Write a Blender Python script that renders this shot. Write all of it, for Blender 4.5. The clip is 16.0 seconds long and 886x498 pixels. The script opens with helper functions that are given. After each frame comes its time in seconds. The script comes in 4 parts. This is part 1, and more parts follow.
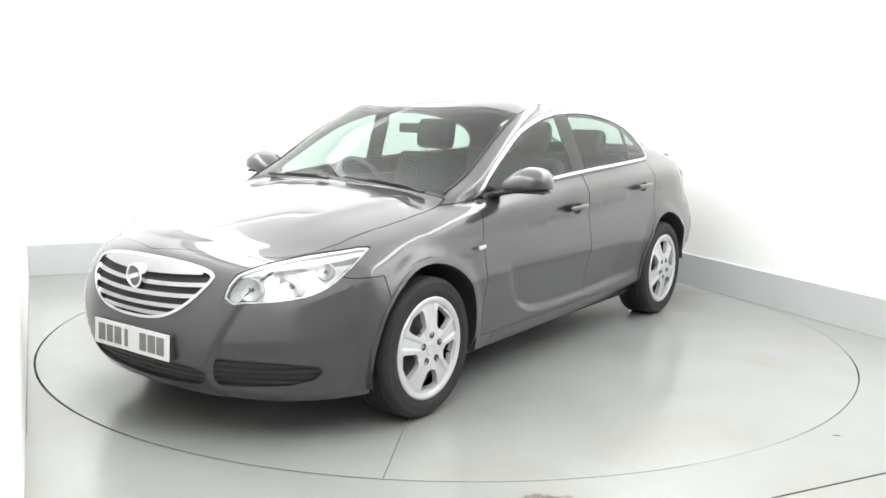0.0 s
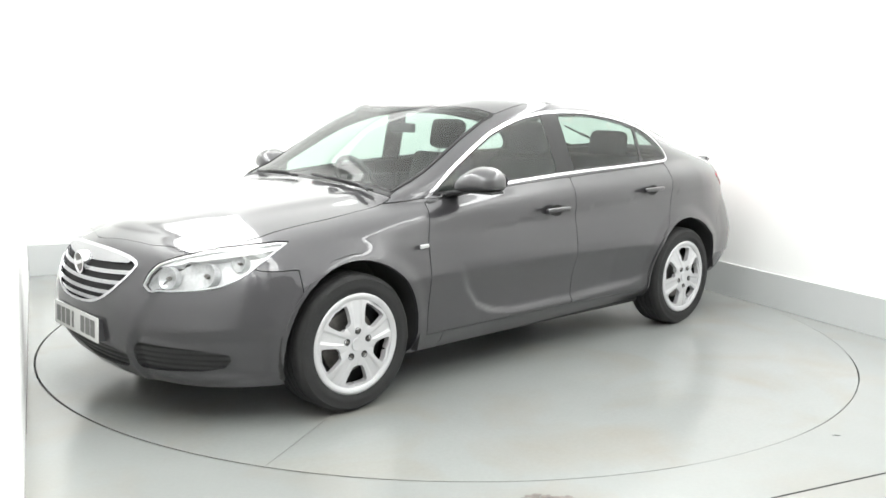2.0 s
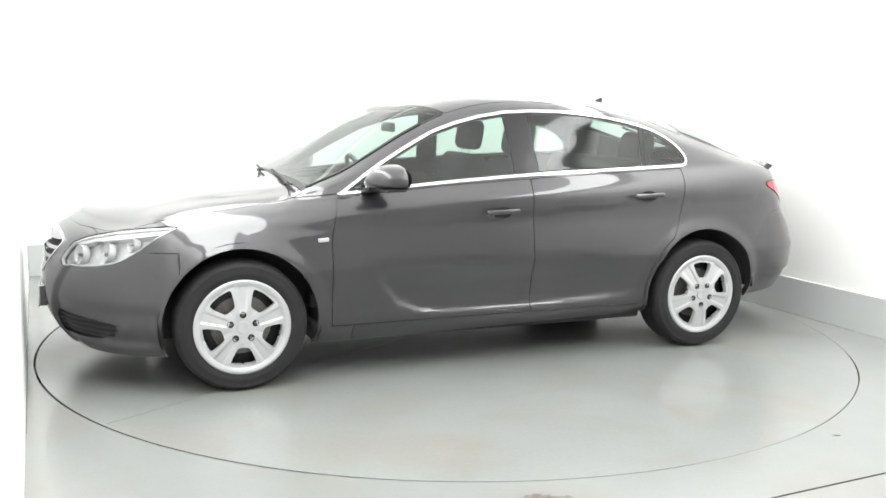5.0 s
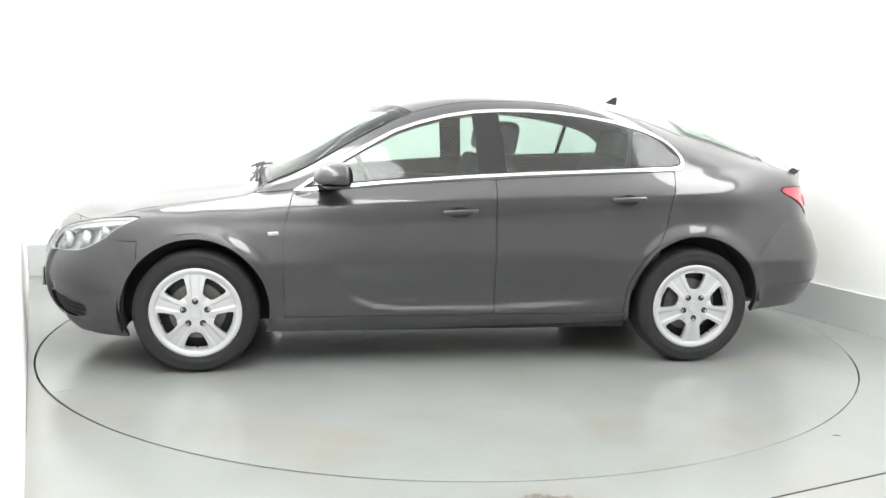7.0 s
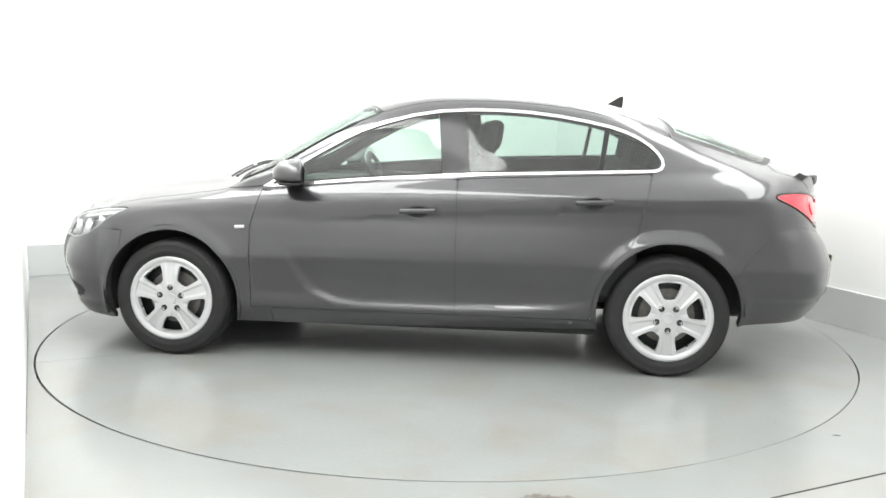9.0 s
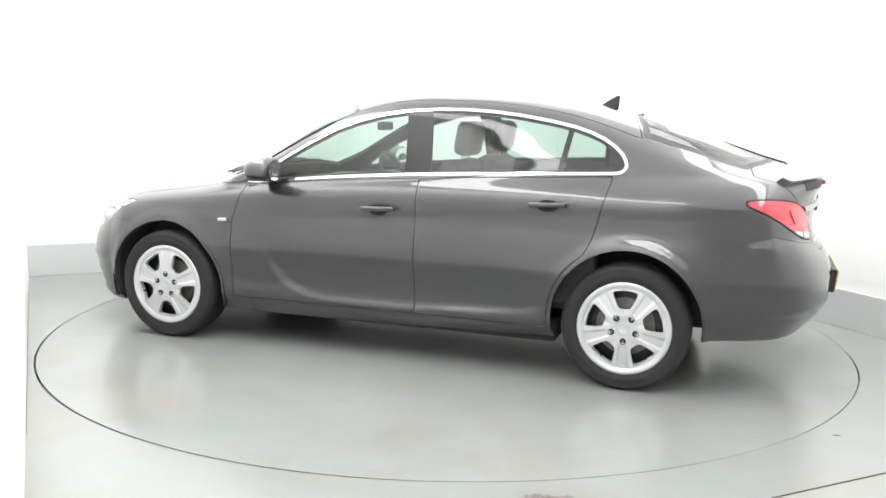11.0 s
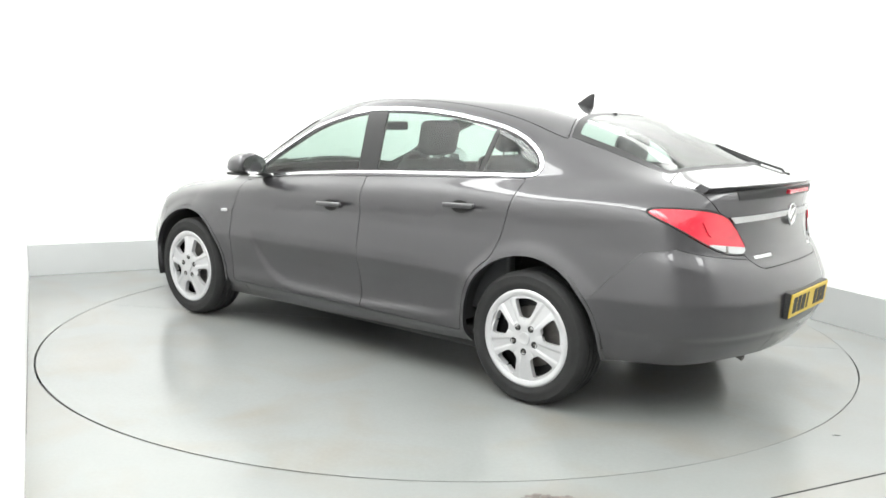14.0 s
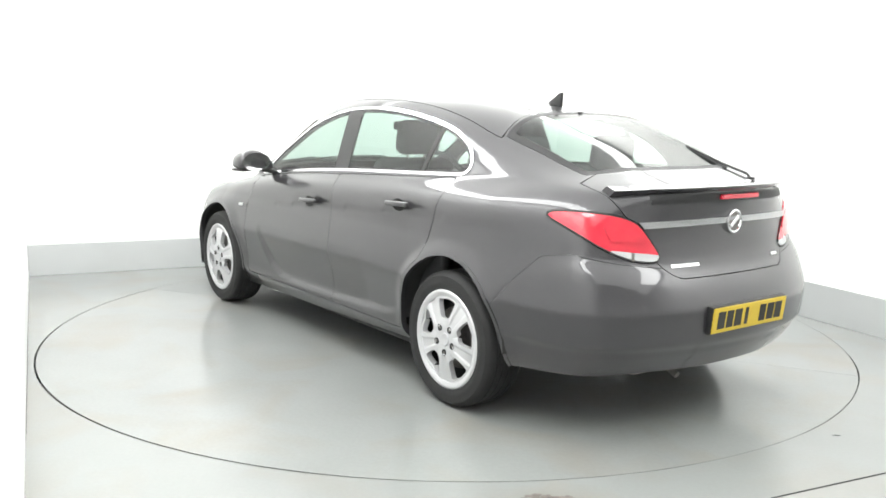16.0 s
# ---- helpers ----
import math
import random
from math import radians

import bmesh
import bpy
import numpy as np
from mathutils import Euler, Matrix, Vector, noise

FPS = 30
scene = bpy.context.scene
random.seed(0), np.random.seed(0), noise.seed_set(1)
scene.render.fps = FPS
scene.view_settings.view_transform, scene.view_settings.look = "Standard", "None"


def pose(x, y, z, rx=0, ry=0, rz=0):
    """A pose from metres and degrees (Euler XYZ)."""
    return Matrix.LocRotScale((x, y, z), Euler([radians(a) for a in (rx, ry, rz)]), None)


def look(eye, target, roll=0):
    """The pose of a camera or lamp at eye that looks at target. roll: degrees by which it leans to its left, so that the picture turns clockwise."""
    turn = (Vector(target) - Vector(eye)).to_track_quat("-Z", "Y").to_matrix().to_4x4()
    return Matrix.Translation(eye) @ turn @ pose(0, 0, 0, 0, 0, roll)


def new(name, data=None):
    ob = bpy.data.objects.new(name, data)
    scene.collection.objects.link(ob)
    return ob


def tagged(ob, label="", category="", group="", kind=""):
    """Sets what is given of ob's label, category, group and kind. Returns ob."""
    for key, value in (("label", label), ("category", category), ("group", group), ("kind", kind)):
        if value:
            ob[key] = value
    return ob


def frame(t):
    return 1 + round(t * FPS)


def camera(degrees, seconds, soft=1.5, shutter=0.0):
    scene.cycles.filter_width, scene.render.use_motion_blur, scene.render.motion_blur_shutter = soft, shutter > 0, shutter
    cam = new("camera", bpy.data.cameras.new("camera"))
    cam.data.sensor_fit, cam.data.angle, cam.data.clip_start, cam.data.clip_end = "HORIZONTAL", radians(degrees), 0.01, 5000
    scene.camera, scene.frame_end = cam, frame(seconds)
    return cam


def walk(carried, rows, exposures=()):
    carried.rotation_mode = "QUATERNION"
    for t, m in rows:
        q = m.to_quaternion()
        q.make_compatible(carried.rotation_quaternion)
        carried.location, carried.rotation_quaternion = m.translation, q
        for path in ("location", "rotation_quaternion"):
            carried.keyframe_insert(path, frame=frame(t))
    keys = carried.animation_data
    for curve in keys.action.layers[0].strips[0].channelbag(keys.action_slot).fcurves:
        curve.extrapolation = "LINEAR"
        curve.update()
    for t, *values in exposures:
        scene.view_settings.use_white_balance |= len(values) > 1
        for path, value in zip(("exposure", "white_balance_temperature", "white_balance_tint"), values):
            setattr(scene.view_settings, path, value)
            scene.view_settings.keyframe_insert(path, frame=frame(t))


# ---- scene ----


# ---------------------------------------------------------------- camera
cam = camera(53.7, 16.0, soft=1.6)
EYE = Vector((-0.034, -5.614, 1.397))
AIM = EYE + Vector((0.0, math.cos(radians(9.01)), -math.sin(radians(9.01))))
walk(cam, [(0.0, look(EYE, AIM, 1.08)), (16.0, look(EYE, AIM, 1.08))])

# ---------------------------------------------------------------- room axes
TURN = 25.0                       # the platform's walls stand at this angle
ROOM = pose(0, 0, 0, 0, 0, TURN)

# ---------------------------------------------------------------- light
world = bpy.data.worlds.new("world")
scene.world = world
world.use_nodes = True
world.node_tree.nodes["Background"].inputs[0].default_value = (0.9, 0.95, 1.0, 1)
world.node_tree.nodes["Background"].inputs[1].default_value = 0.25
scene.view_settings.exposure = 0.91


def area(name, m, w, h, power, colour=(0.985, 1.0, 0.985)):
    lamp = bpy.data.lights.new(name, "AREA")
    lamp.shape, lamp.size, lamp.size_y, lamp.energy, lamp.color = "RECTANGLE", w, h, power, colour
    ob = new(name, lamp)
    ob.matrix_world = m
    return ob


area("ceiling_softbox_lamp", ROOM @ pose(0.0, -2.4, 3.46), 4.6, 9.4, 100)
area("rear_strip_lamp", ROOM @ pose(0.0, 2.05, 3.22, 25, 0, 0), 4.4, 0.9, 24)
area("side_strip_lamp", ROOM @ pose(1.90, -1.6, 3.22, 0, -25, 0), 0.9, 7.0, 78)
area("edge_strip_lamp", ROOM @ pose(-1.90, -1.6, 3.22, 0, 25, 0), 0.9, 7.0, 88)


# ---------------------------------------------------------------- materials
def material(name, base, rough=0.5, metal=0.0, coat=0.0, spread=0.06, scale=6.0, fine=0.0, fine_scale=300.0, bump=0.0,
             coat_rough=0.04, spec=0.5, rough_spread=0.0, coat_ior=1.5, second=None):
    m = bpy.data.materials.new(name)
    m.use_nodes = True
    nt = m.node_tree
    b = nt.nodes["Principled BSDF"]
    b.inputs["Roughness"].default_value = rough
    b.inputs["Metallic"].default_value = metal
    b.inputs["Coat Weight"].default_value = coat
    b.inputs["Coat Roughness"].default_value = coat_rough
    b.inputs["Coat IOR"].default_value = coat_ior
    b.inputs["Specular IOR Level"].default_value = spec
    co = nt.nodes.new("ShaderNodeTexCoord")
    n1 = nt.nodes.new("ShaderNodeTexNoise")
    n1.inputs["Scale"].default_value, n1.inputs["Detail"].default_value = scale, 5
    n2 = nt.nodes.new("ShaderNodeTexNoise")
    n2.inputs["Scale"].default_value, n2.inputs["Detail"].default_value = fine_scale, 2
    nt.links.new(co.outputs["Object"], n1.inputs["Vector"])
    nt.links.new(co.outputs["Object"], n2.inputs["Vector"])
    ramp = nt.nodes.new("ShaderNodeMapRange")
    ramp.inputs[1].default_value, ramp.inputs[2].default_value = 0.3, 0.7
    ramp.inputs[3].default_value, ramp.inputs[4].default_value = 1 - spread, 1 + spread
    nt.links.new(n1.outputs[0], ramp.inputs[0])
    ramp2 = nt.nodes.new("ShaderNodeMapRange")
    ramp2.inputs[1].default_value, ramp2.inputs[2].default_value = 0.3, 0.7
    ramp2.inputs[3].default_value, ramp2.inputs[4].default_value = 1 - fine, 1 + fine
    nt.links.new(n2.outputs[0], ramp2.inputs[0])
    mul = nt.nodes.new("ShaderNodeMath")
    mul.operation = "MULTIPLY"
    nt.links.new(ramp.outputs[0], mul.inputs[0])
    nt.links.new(ramp2.outputs[0], mul.inputs[1])
    vec = nt.nodes.new("ShaderNodeVectorMath")
    vec.operation = "SCALE"
    vec.inputs[0].default_value = base
    nt.links.new(mul.outputs[0], vec.inputs[3])
    if second:
        # a second tint in broad worn patches
        n3 = nt.nodes.new("ShaderNodeTexNoise")
        n3.inputs["Scale"].default_value, n3.inputs["Detail"].default_value, n3.inputs["Distortion"].default_value = 1.6, 6, 0.8
        nt.links.new(co.outputs["Object"], n3.inputs["Vector"])
        patch = nt.nodes.new("ShaderNodeMapRange")
        patch.inputs[1].default_value, patch.inputs[2].default_value = 0.48, 0.72
        nt.links.new(n3.outputs[0], patch.inputs[0])
        tint = nt.nodes.new("ShaderNodeMix")
        tint.data_type = "VECTOR"
        tint.inputs[4].default_value, tint.inputs[5].default_value = base, second
        nt.links.new(patch.outputs[0], tint.inputs[0])
        nt.links.new(tint.outputs[1], vec.inputs[0])
    nt.links.new(vec.outputs[0], b.inputs["Base Color"])
    if rough_spread:
        r = nt.nodes.new("ShaderNodeMapRange")
        r.inputs[1].default_value, r.inputs[2].default_value = 0.3, 0.7
        r.inputs[3].default_value, r.inputs[4].default_value = rough - rough_spread, rough + rough_spread
        nt.links.new(n1.outputs[0], r.inputs[0])
        nt.links.new(r.outputs[0], b.inputs["Roughness"])
    if bump:
        bp = nt.nodes.new("ShaderNodeBump")
        bp.inputs["Strength"].default_value, bp.inputs["Distance"].default_value = bump, 0.002
        nt.links.new(n2.outputs[0], bp.inputs["Height"])
        nt.links.new(bp.outputs[0], b.inputs["Normal"])
    return m


def glass_material(name, tint, rough=0.0, clear=0.7):
    """Thin glazing: part clear, part mirror by Fresnel."""
    m = bpy.data.materials.new(name)
    m.use_nodes = True
    nt = m.node_tree
    nt.nodes.clear()
    out = nt.nodes.new("ShaderNodeOutputMaterial")
    tr = nt.nodes.new("ShaderNodeBsdfTransparent")
    tr.inputs[0].default_value = (*[c * clear for c in tint], 1)
    gl = nt.nodes.new("ShaderNodeBsdfGlossy")
    gl.inputs["Roughness"].default_value = rough
    gl.inputs["Color"].default_value = (1, 1, 1, 1)
    fr = nt.nodes.new("ShaderNodeLayerWeight")
    power = nt.nodes.new("ShaderNodeMath")
    power.operation, power.inputs[1].default_value = "POWER", 5.0
    nt.links.new(fr.outputs["Facing"], power.inputs[0])
    amount = nt.nodes.new("ShaderNodeMapRange")
    amount.inputs[3].default_value, amount.inputs[4].default_value = 0.05, 0.75
    nt.links.new(power.outputs[0], amount.inputs[0])
    mix = nt.nodes.new("ShaderNodeMixShader")
    nt.links.new(amount.outputs[0], mix.inputs[0])
    nt.links.new(tr.outputs[0], mix.inputs[1])
    nt.links.new(gl.outputs[0], mix.inputs[2])
    nt.links.new(mix.outputs[0], out.inputs[0])
    return m


WALL = material("white_wall_paint", (0.86, 0.86, 0.85), 0.7, spread=0.015, scale=0.7, bump=0.05)
FLOOR = material("grey_floor_paint", (0.2501, 0.2599, 0.2538), 0.21, spread=0.05, scale=0.9, fine=0.015, fine_scale=60, rough_spread=0.025, second=(0.250, 0.245, 0.226))
TABLE = material("grey_turntable_paint", (0.2501, 0.2599, 0.2538), 0.20, spread=0.06, scale=1.1, fine=0.02, fine_scale=50, rough_spread=0.025, second=(0.245, 0.237, 0.215))
SKIRT = material("grey_kickboard_paint", (0.5124, 0.5246, 0.5246), 0.5, spread=0.03, scale=2.0)
GAP = material("dark_gap", (0.02, 0.02, 0.02), 0.9)
SHADE = material("grey_unseen_shell", (0.62, 0.62, 0.615), 0.8, spread=0.03, scale=0.5)
PAINT = material("grey_metallic_paint", (0.049, 0.0475, 0.052), 0.34, metal=0.45, coat=1.0, spread=0.03, scale=2.0, fine=0.12, fine_scale=900, coat_rough=0.018, coat_ior=1.62, spec=0.25)
BLACK = material("black_plastic", (0.018, 0.018, 0.019), 0.5, spread=0.1, scale=20, bump=0.1)
GLOSS = material("gloss_black", (0.010, 0.010, 0.011), 0.22, coat=0.15, spec=0.35)
LINER = material("dark_liner", (0.03, 0.03, 0.03), 0.95)
CHROME = material("chrome", (0.7564, 0.7564, 0.7686), 0.10, metal=1.0, spread=0.02)
BRUSHED = material("brushed_chrome", (0.5124, 0.5124, 0.5246), 0.24, metal=1.0, spread=0.04, scale=12, fine=0.05, fine_scale=400)
SILVER = material("silver_wheel_paint", (0.5612, 0.5612, 0.5734), 0.34, metal=0.35, coat=0.5, spread=0.03, scale=10)
RUBBER = material("tyre_rubber", (0.014, 0.014, 0.0145), 0.75, spread=0.15, scale=14, fine=0.1, fine_scale=120, bump=0.2)
STEEL = material("brake_steel", (0.20, 0.19, 0.18), 0.5, metal=0.7, spread=0.2, scale=30)
RED = material("red_lamp_lens", (0.6454, 0.0168, 0.0421), 0.10, coat=1.0, spread=0.06, scale=15)
WHITE_LENS = material("clear_lamp_lens", (0.4961, 0.5015, 0.5069), 0.22, coat=1.0, spread=0.05, scale=18)
LAMP_SHELL = material("bright_lamp_housing", (0.5185, 0.5288, 0.5392), 0.30, metal=0.5, spread=0.10, scale=30, fine=0.12, fine_scale=90, bump=0.9)
FABRIC = material("dark_seat_fabric", (0.045, 0.045, 0.048), 0.9, spread=0.2, scale=30, fine=0.2, fine_scale=200, bump=0.3)
TRIMPL = material("dark_interior_plastic", (0.04, 0.041, 0.043), 0.6, spread=0.1, scale=20, bump=0.1)
YELLOW = material("yellow_plate", (0.61, 0.4392, 0.0366), 0.35, spread=0.03, scale=20)
WHITE = material("white_plate", (0.6344, 0.6344, 0.6222), 0.35, spread=0.03, scale=20)
# Grey instead of black: the glare on the front plate is in this colour.
GLARE_INK = material("glare_grey_ink", (0.16, 0.16, 0.155), 0.4, spread=0.1, scale=30)
INK = material("black_ink", (0.015, 0.015, 0.015), 0.5)
STAIN = material("brown_floor_stain", (0.12, 0.10, 0.09), 0.6, spread=0.3, scale=40)
GLASS = glass_material("green_tinted_glass", (0.86, 1.0, 0.93), clear=0.76)
DARK_GLASS = glass_material("dark_tinted_glass", (0.86, 1.0, 0.94), clear=0.70)
LENS = glass_material("lamp_glass", (1, 1, 1), clear=0.93)


# ---------------------------------------------------------------- mesh helpers
def part(name, bm, mat, parent=None, label=""):
    me = bpy.data.meshes.new(name)
    bmesh.ops.recalc_face_normals(bm, faces=bm.faces)
    bm.to_mesh(me)
    bm.free()
    me.materials.append(mat)
    ob = new(name, me)
    if parent:
        ob.parent = parent
    return tagged(ob, label)


def smooth(ob, angle=40):
    me = ob.data
    me.polygons.foreach_set("use_smooth", [True] * len(me.polygons))
    me.set_sharp_from_angle(angle=radians(angle))
    return ob


def box(x0, x1, y0, y1, z0, z1, bevel=0.0, m=None):
    bm = bmesh.new()
    bmesh.ops.create_cube(bm, size=1)
    for v in bm.verts:
        v.co = Vector(((x0 + x1) / 2 + v.co.x * (x1 - x0), (y0 + y1) / 2 + v.co.y * (y1 - y0), (z0 + z1) / 2 + v.co.z * (z1 - z0)))
    if bevel:
        bmesh.ops.bevel(bm, geom=bm.edges[:], offset=bevel, segments=3, affect="EDGES", profile=0.5)
    if m:
        bm.transform(m)
    return bm


def lathe(profile, n=48, m=None):
    """A ring or disc turned round the y axis; profile of (radius, y)."""
    bm = bmesh.new()
    rows = [[bm.verts.new((r * math.cos(2 * math.pi * i / n), y, r * math.sin(2 * math.pi * i / n))) for i in range(n)] for r, y in profile]
    for a, b in zip(rows, rows[1:]):
        for i in range(n):
            bm.faces.new((a[i], a[(i + 1) % n], b[(i + 1) % n], b[i]))
    bmesh.ops.remove_doubles(bm, verts=bm.verts, dist=1e-5)
    if m:
        bm.transform(m)
    return bm


def tube(points, r, n=8, closed=False):
    bm = bmesh.new()
    pts = [Vector(p) for p in points]
    rings = []
    for i, p in enumerate(pts):
        a = pts[i - 1] if (i or closed) else p
        b = pts[(i + 1) % len(pts)] if (i + 1 < len(pts) or closed) else p
        q = (b - a).to_track_quat("Z", "Y")
        rings.append([bm.verts.new(p + q @ Vector((r * math.cos(6.28319 * k / n), r * math.sin(6.28319 * k / n), 0))) for k in range(n)])
    for i in range(len(rings) - (0 if closed else 1)):
        a, b = rings[i], rings[(i + 1) % len(rings)]
        for k in range(n):
            bm.faces.new((a[k], a[(k + 1) % n], b[(k + 1) % n], b[k]))
    if not closed:
        bm.faces.new(rings[0])
        bm.faces.new(rings[-1])
    return bm


def prism(poly, thick, m=None, bevel=0.0):
    """A flat polygon in x, z, thick along y."""
    bm = bmesh.new()
    f = bm.faces.new([bm.verts.new((x, 0, z)) for x, z in poly])
    r = bmesh.ops.extrude_face_region(bm, geom=[f])
    for v in r["geom"]:
        if isinstance(v, bmesh.types.BMVert):
            v.co.y += thick
    if bevel:
        bmesh.ops.bevel(bm, geom=bm.edges[:], offset=bevel, segments=2, affect="EDGES", profile=0.5)
    if m:
        bm.transform(m)
    return bm


# ---------------------------------------------------------------- the studio
def setting(name, bm, mat, label, category):
    return tagged(part(name, bm, mat), label, category, kind="structure")


setting("ground", box(-9, 9, -12, 9, -0.40, -0.10), SHADE, "plain grey concrete base under the studio", "ground")
R_TABLE = 2.457


# The turntable's gap is wide on one side; far off, narrowing stands in for glare.
GAP_AT = (-107, -96, -90, -68, -64, -52, -48, -30, -26, -16, -12, 148, 156, 172, 190)
GAP_WIDE = (0.0115, 0.010, 0.006, 0.005, 0.0015, 0.0015, 0.005, 0.005, 0.008, 0.007, 0.002, 0.002, 0.007, 0.007, 0.0115)


def studio_floor():
    """The grey platform, one sheet with the round well for the turntable."""
    bm = bmesh.new()
    ring, low, out = [], [], []
    lim = (-2.5, 2.5, -8.0, 2.7)
    corners = [math.atan2(y, x) % (2 * math.pi) for x in lim[:2] for y in lim[2:]]
    angles = sorted([2 * math.pi * (i + 0.37) / 192 for i in range(192)] + corners)
    n = len(angles)
    for a in angles:
        c, s = math.cos(a), math.sin(a)
        rim = R_TABLE + np.interp(math.degrees(a) + TURN, GAP_AT, GAP_WIDE, period=360)
        ring.append(bm.verts.new((c * rim, s * rim, 0)))
        low.append(bm.verts.new((c * rim, s * rim, -0.09)))
        k = min((lim[1] if c > 0 else -lim[0]) / max(abs(c), 1e-6), (lim[3] if s > 0 else -lim[2]) / max(abs(s), 1e-6))
        out.append(bm.verts.new((c * k, s * k, 0)))
    for i in range(n):
        j = (i + 1) % n
        bm.faces.new((ring[i], ring[j], out[j], out[i]))
        bm.faces.new((low[i], low[j], ring[j], ring[i]))
    bm.transform(ROOM)
    return bm


setting("floor", studio_floor(), FLOOR, "smooth grey painted studio floor with faint marks", "floor")
setting("wall_back", box(-2.65, 2.65, 2.70, 2.85, -0.1, 3.5, m=ROOM), WALL, "plain brightly lit white studio wall", "wall")
setting("wall_side", box(2.50, 2.65, -8.0, 2.70, -0.1, 3.5, m=ROOM), WALL, "plain brightly lit white studio wall", "wall")
setting("wall_edge", box(-2.65, -2.50, -8.0, 2.70, -0.1, 3.5, m=ROOM), WALL, "plain overexposed white studio wall", "wall")
# Unseen wall, added behind the camera; its grey keeps the car's reflections dim.
setting("wall_entry", box(-2.65, 2.65, -8.15, -8.0, -0.1, 3.5, m=ROOM), SHADE, "unseen grey wall added to close the room and dim reflections", "wall")
setting("ceiling", box(-2.65, 2.65, -8.15, 2.85, 3.5, 3.6, m=ROOM), WALL, "plain white studio ceiling", "ceiling")
setting("kickboard_back", box(-2.50, 2.478, 2.678, 2.698, 0.0, 0.255, 0.003, ROOM), SKIRT, "light grey kickboard along the white wall", "kickboard")
setting("kickboard_side", box(2.478, 2.498, -7.9, 2.698, 0.0, 0.255, 0.003, ROOM), SKIRT, "light grey kickboard along the white wall", "kickboard")


bm = bmesh.new()
rng = random.Random(4)
for cx, cy, r, k in ((0.37, -2.585, 0.075, 26),):
    for i in range(k):
        a, q = rng.uniform(0, 6.28), r * math.sqrt(rng.random())
        n, w = rng.randint(5, 8), rng.uniform(0.008, 0.026)
        bm.faces.new([bm.verts.new((cx + q * 1.3 * math.cos(a) + w * rng.uniform(0.6, 1.2) * math.cos(6.283 * j / n), cy + 0.4 * q * math.sin(a) + w * 0.6 * math.sin(6.283 * j / n), 0.0008 + 0.00004 * i)) for j in range(n)])
tagged(part("floor_stain", bm, STAIN), "brown scuffed stain on the grey floor", "stain", kind="stuff")
tagged(part("floor_chip", prism(((-0.018, 0), (0.0, 0.006), (0.02, -0.002), (0.0, -0.006)), 0.001, pose(1.73, -1.89, 0.0015, -90, 0, 0) ), GAP), "small dark chip on the grey floor", "chip")
seam = box(0.0, 1.9, -0.004, 0.004, 0.0, 0.0012, m=pose(1.20, -2.553, 0, 0, 0, 24.8))
setting("floor_joint", seam, GAP, "fine dark joint in the floor paint", "joint")
setting("wall_joint", box(-2.499, -2.4965, -1.1, 2.0, 0.0, 0.0015, m=ROOM), GAP, "fine dark joint at the wall's foot", "joint")


def turntable():
    base = tagged(new("turntable"), "round grey painted turntable carrying the car", "turntable")
    # two half plates with fine seams between them
    for k in range(2):
        bm = bmesh.new()
        top, low = [], []
        e = 0.0014
        arc = [math.pi * i / 96 for i in range(97)]
        pts = [((R_TABLE) * math.cos(a), max(R_TABLE * math.sin(a), e)) for a in arc]
        rim = [bm.verts.new((x, y, 0.0)) for x, y in pts]
        bm.faces.new(rim)
        r = bmesh.ops.extrude_face_region(bm, geom=bm.faces[:])
        for v in r["geom"]:
            if isinstance(v, bmesh.types.BMVert):
                v.co.z -= 0.06
        bm.transform(pose(0, 0, 0, 0, 0, SEAM + 180 * k))
        part("deck_plate", bm, TABLE, base)
    part("underside", lathe([(0.0, -0.075), (R_TABLE - 0.01, -0.075), (R_TABLE - 0.01, -0.065), (0.0, -0.065)], 64, pose(0, 0, 0, 90, 0, 0) @ pose(0, 0, 0)), GAP, base)
    return base


SEAM = 30.0


# ---------------------------------------------------------------- curves and sheets
def hermite(xs, ys, x):
    """A smooth curve through the points, with no overshoot."""
    xs, ys, x = np.asarray(xs, float), np.asarray(ys, float), np.asarray(x, float)
    if xs[0] > xs[-1]:
        xs, ys = xs[::-1], ys[::-1]
    h = np.diff(xs)
    d = np.diff(ys, axis=0) / (h if ys.ndim == 1 else h[:, None])
    m = np.empty_like(ys)
    m[0], m[-1] = d[0], d[-1]
    for i in range(1, len(xs) - 1):
        m[i] = (d[i - 1] * h[i] + d[i] * h[i - 1]) / (h[i] + h[i - 1])
    i = np.clip(np.searchsorted(xs, x) - 1, 0, len(xs) - 2)
    t = np.clip((x - xs[i]) / h[i], 0, 1)
    hh = h[i]
    if ys.ndim > 1:
        t, hh = t[:, None], hh[:, None]
    return ((1 + 2 * t) * (1 - t) ** 2 * ys[i] + t * (1 - t) ** 2 * hh * m[i] + t * t * (3 - 2 * t) * ys[i + 1] + t * t * (t - 1) * hh * m[i + 1])


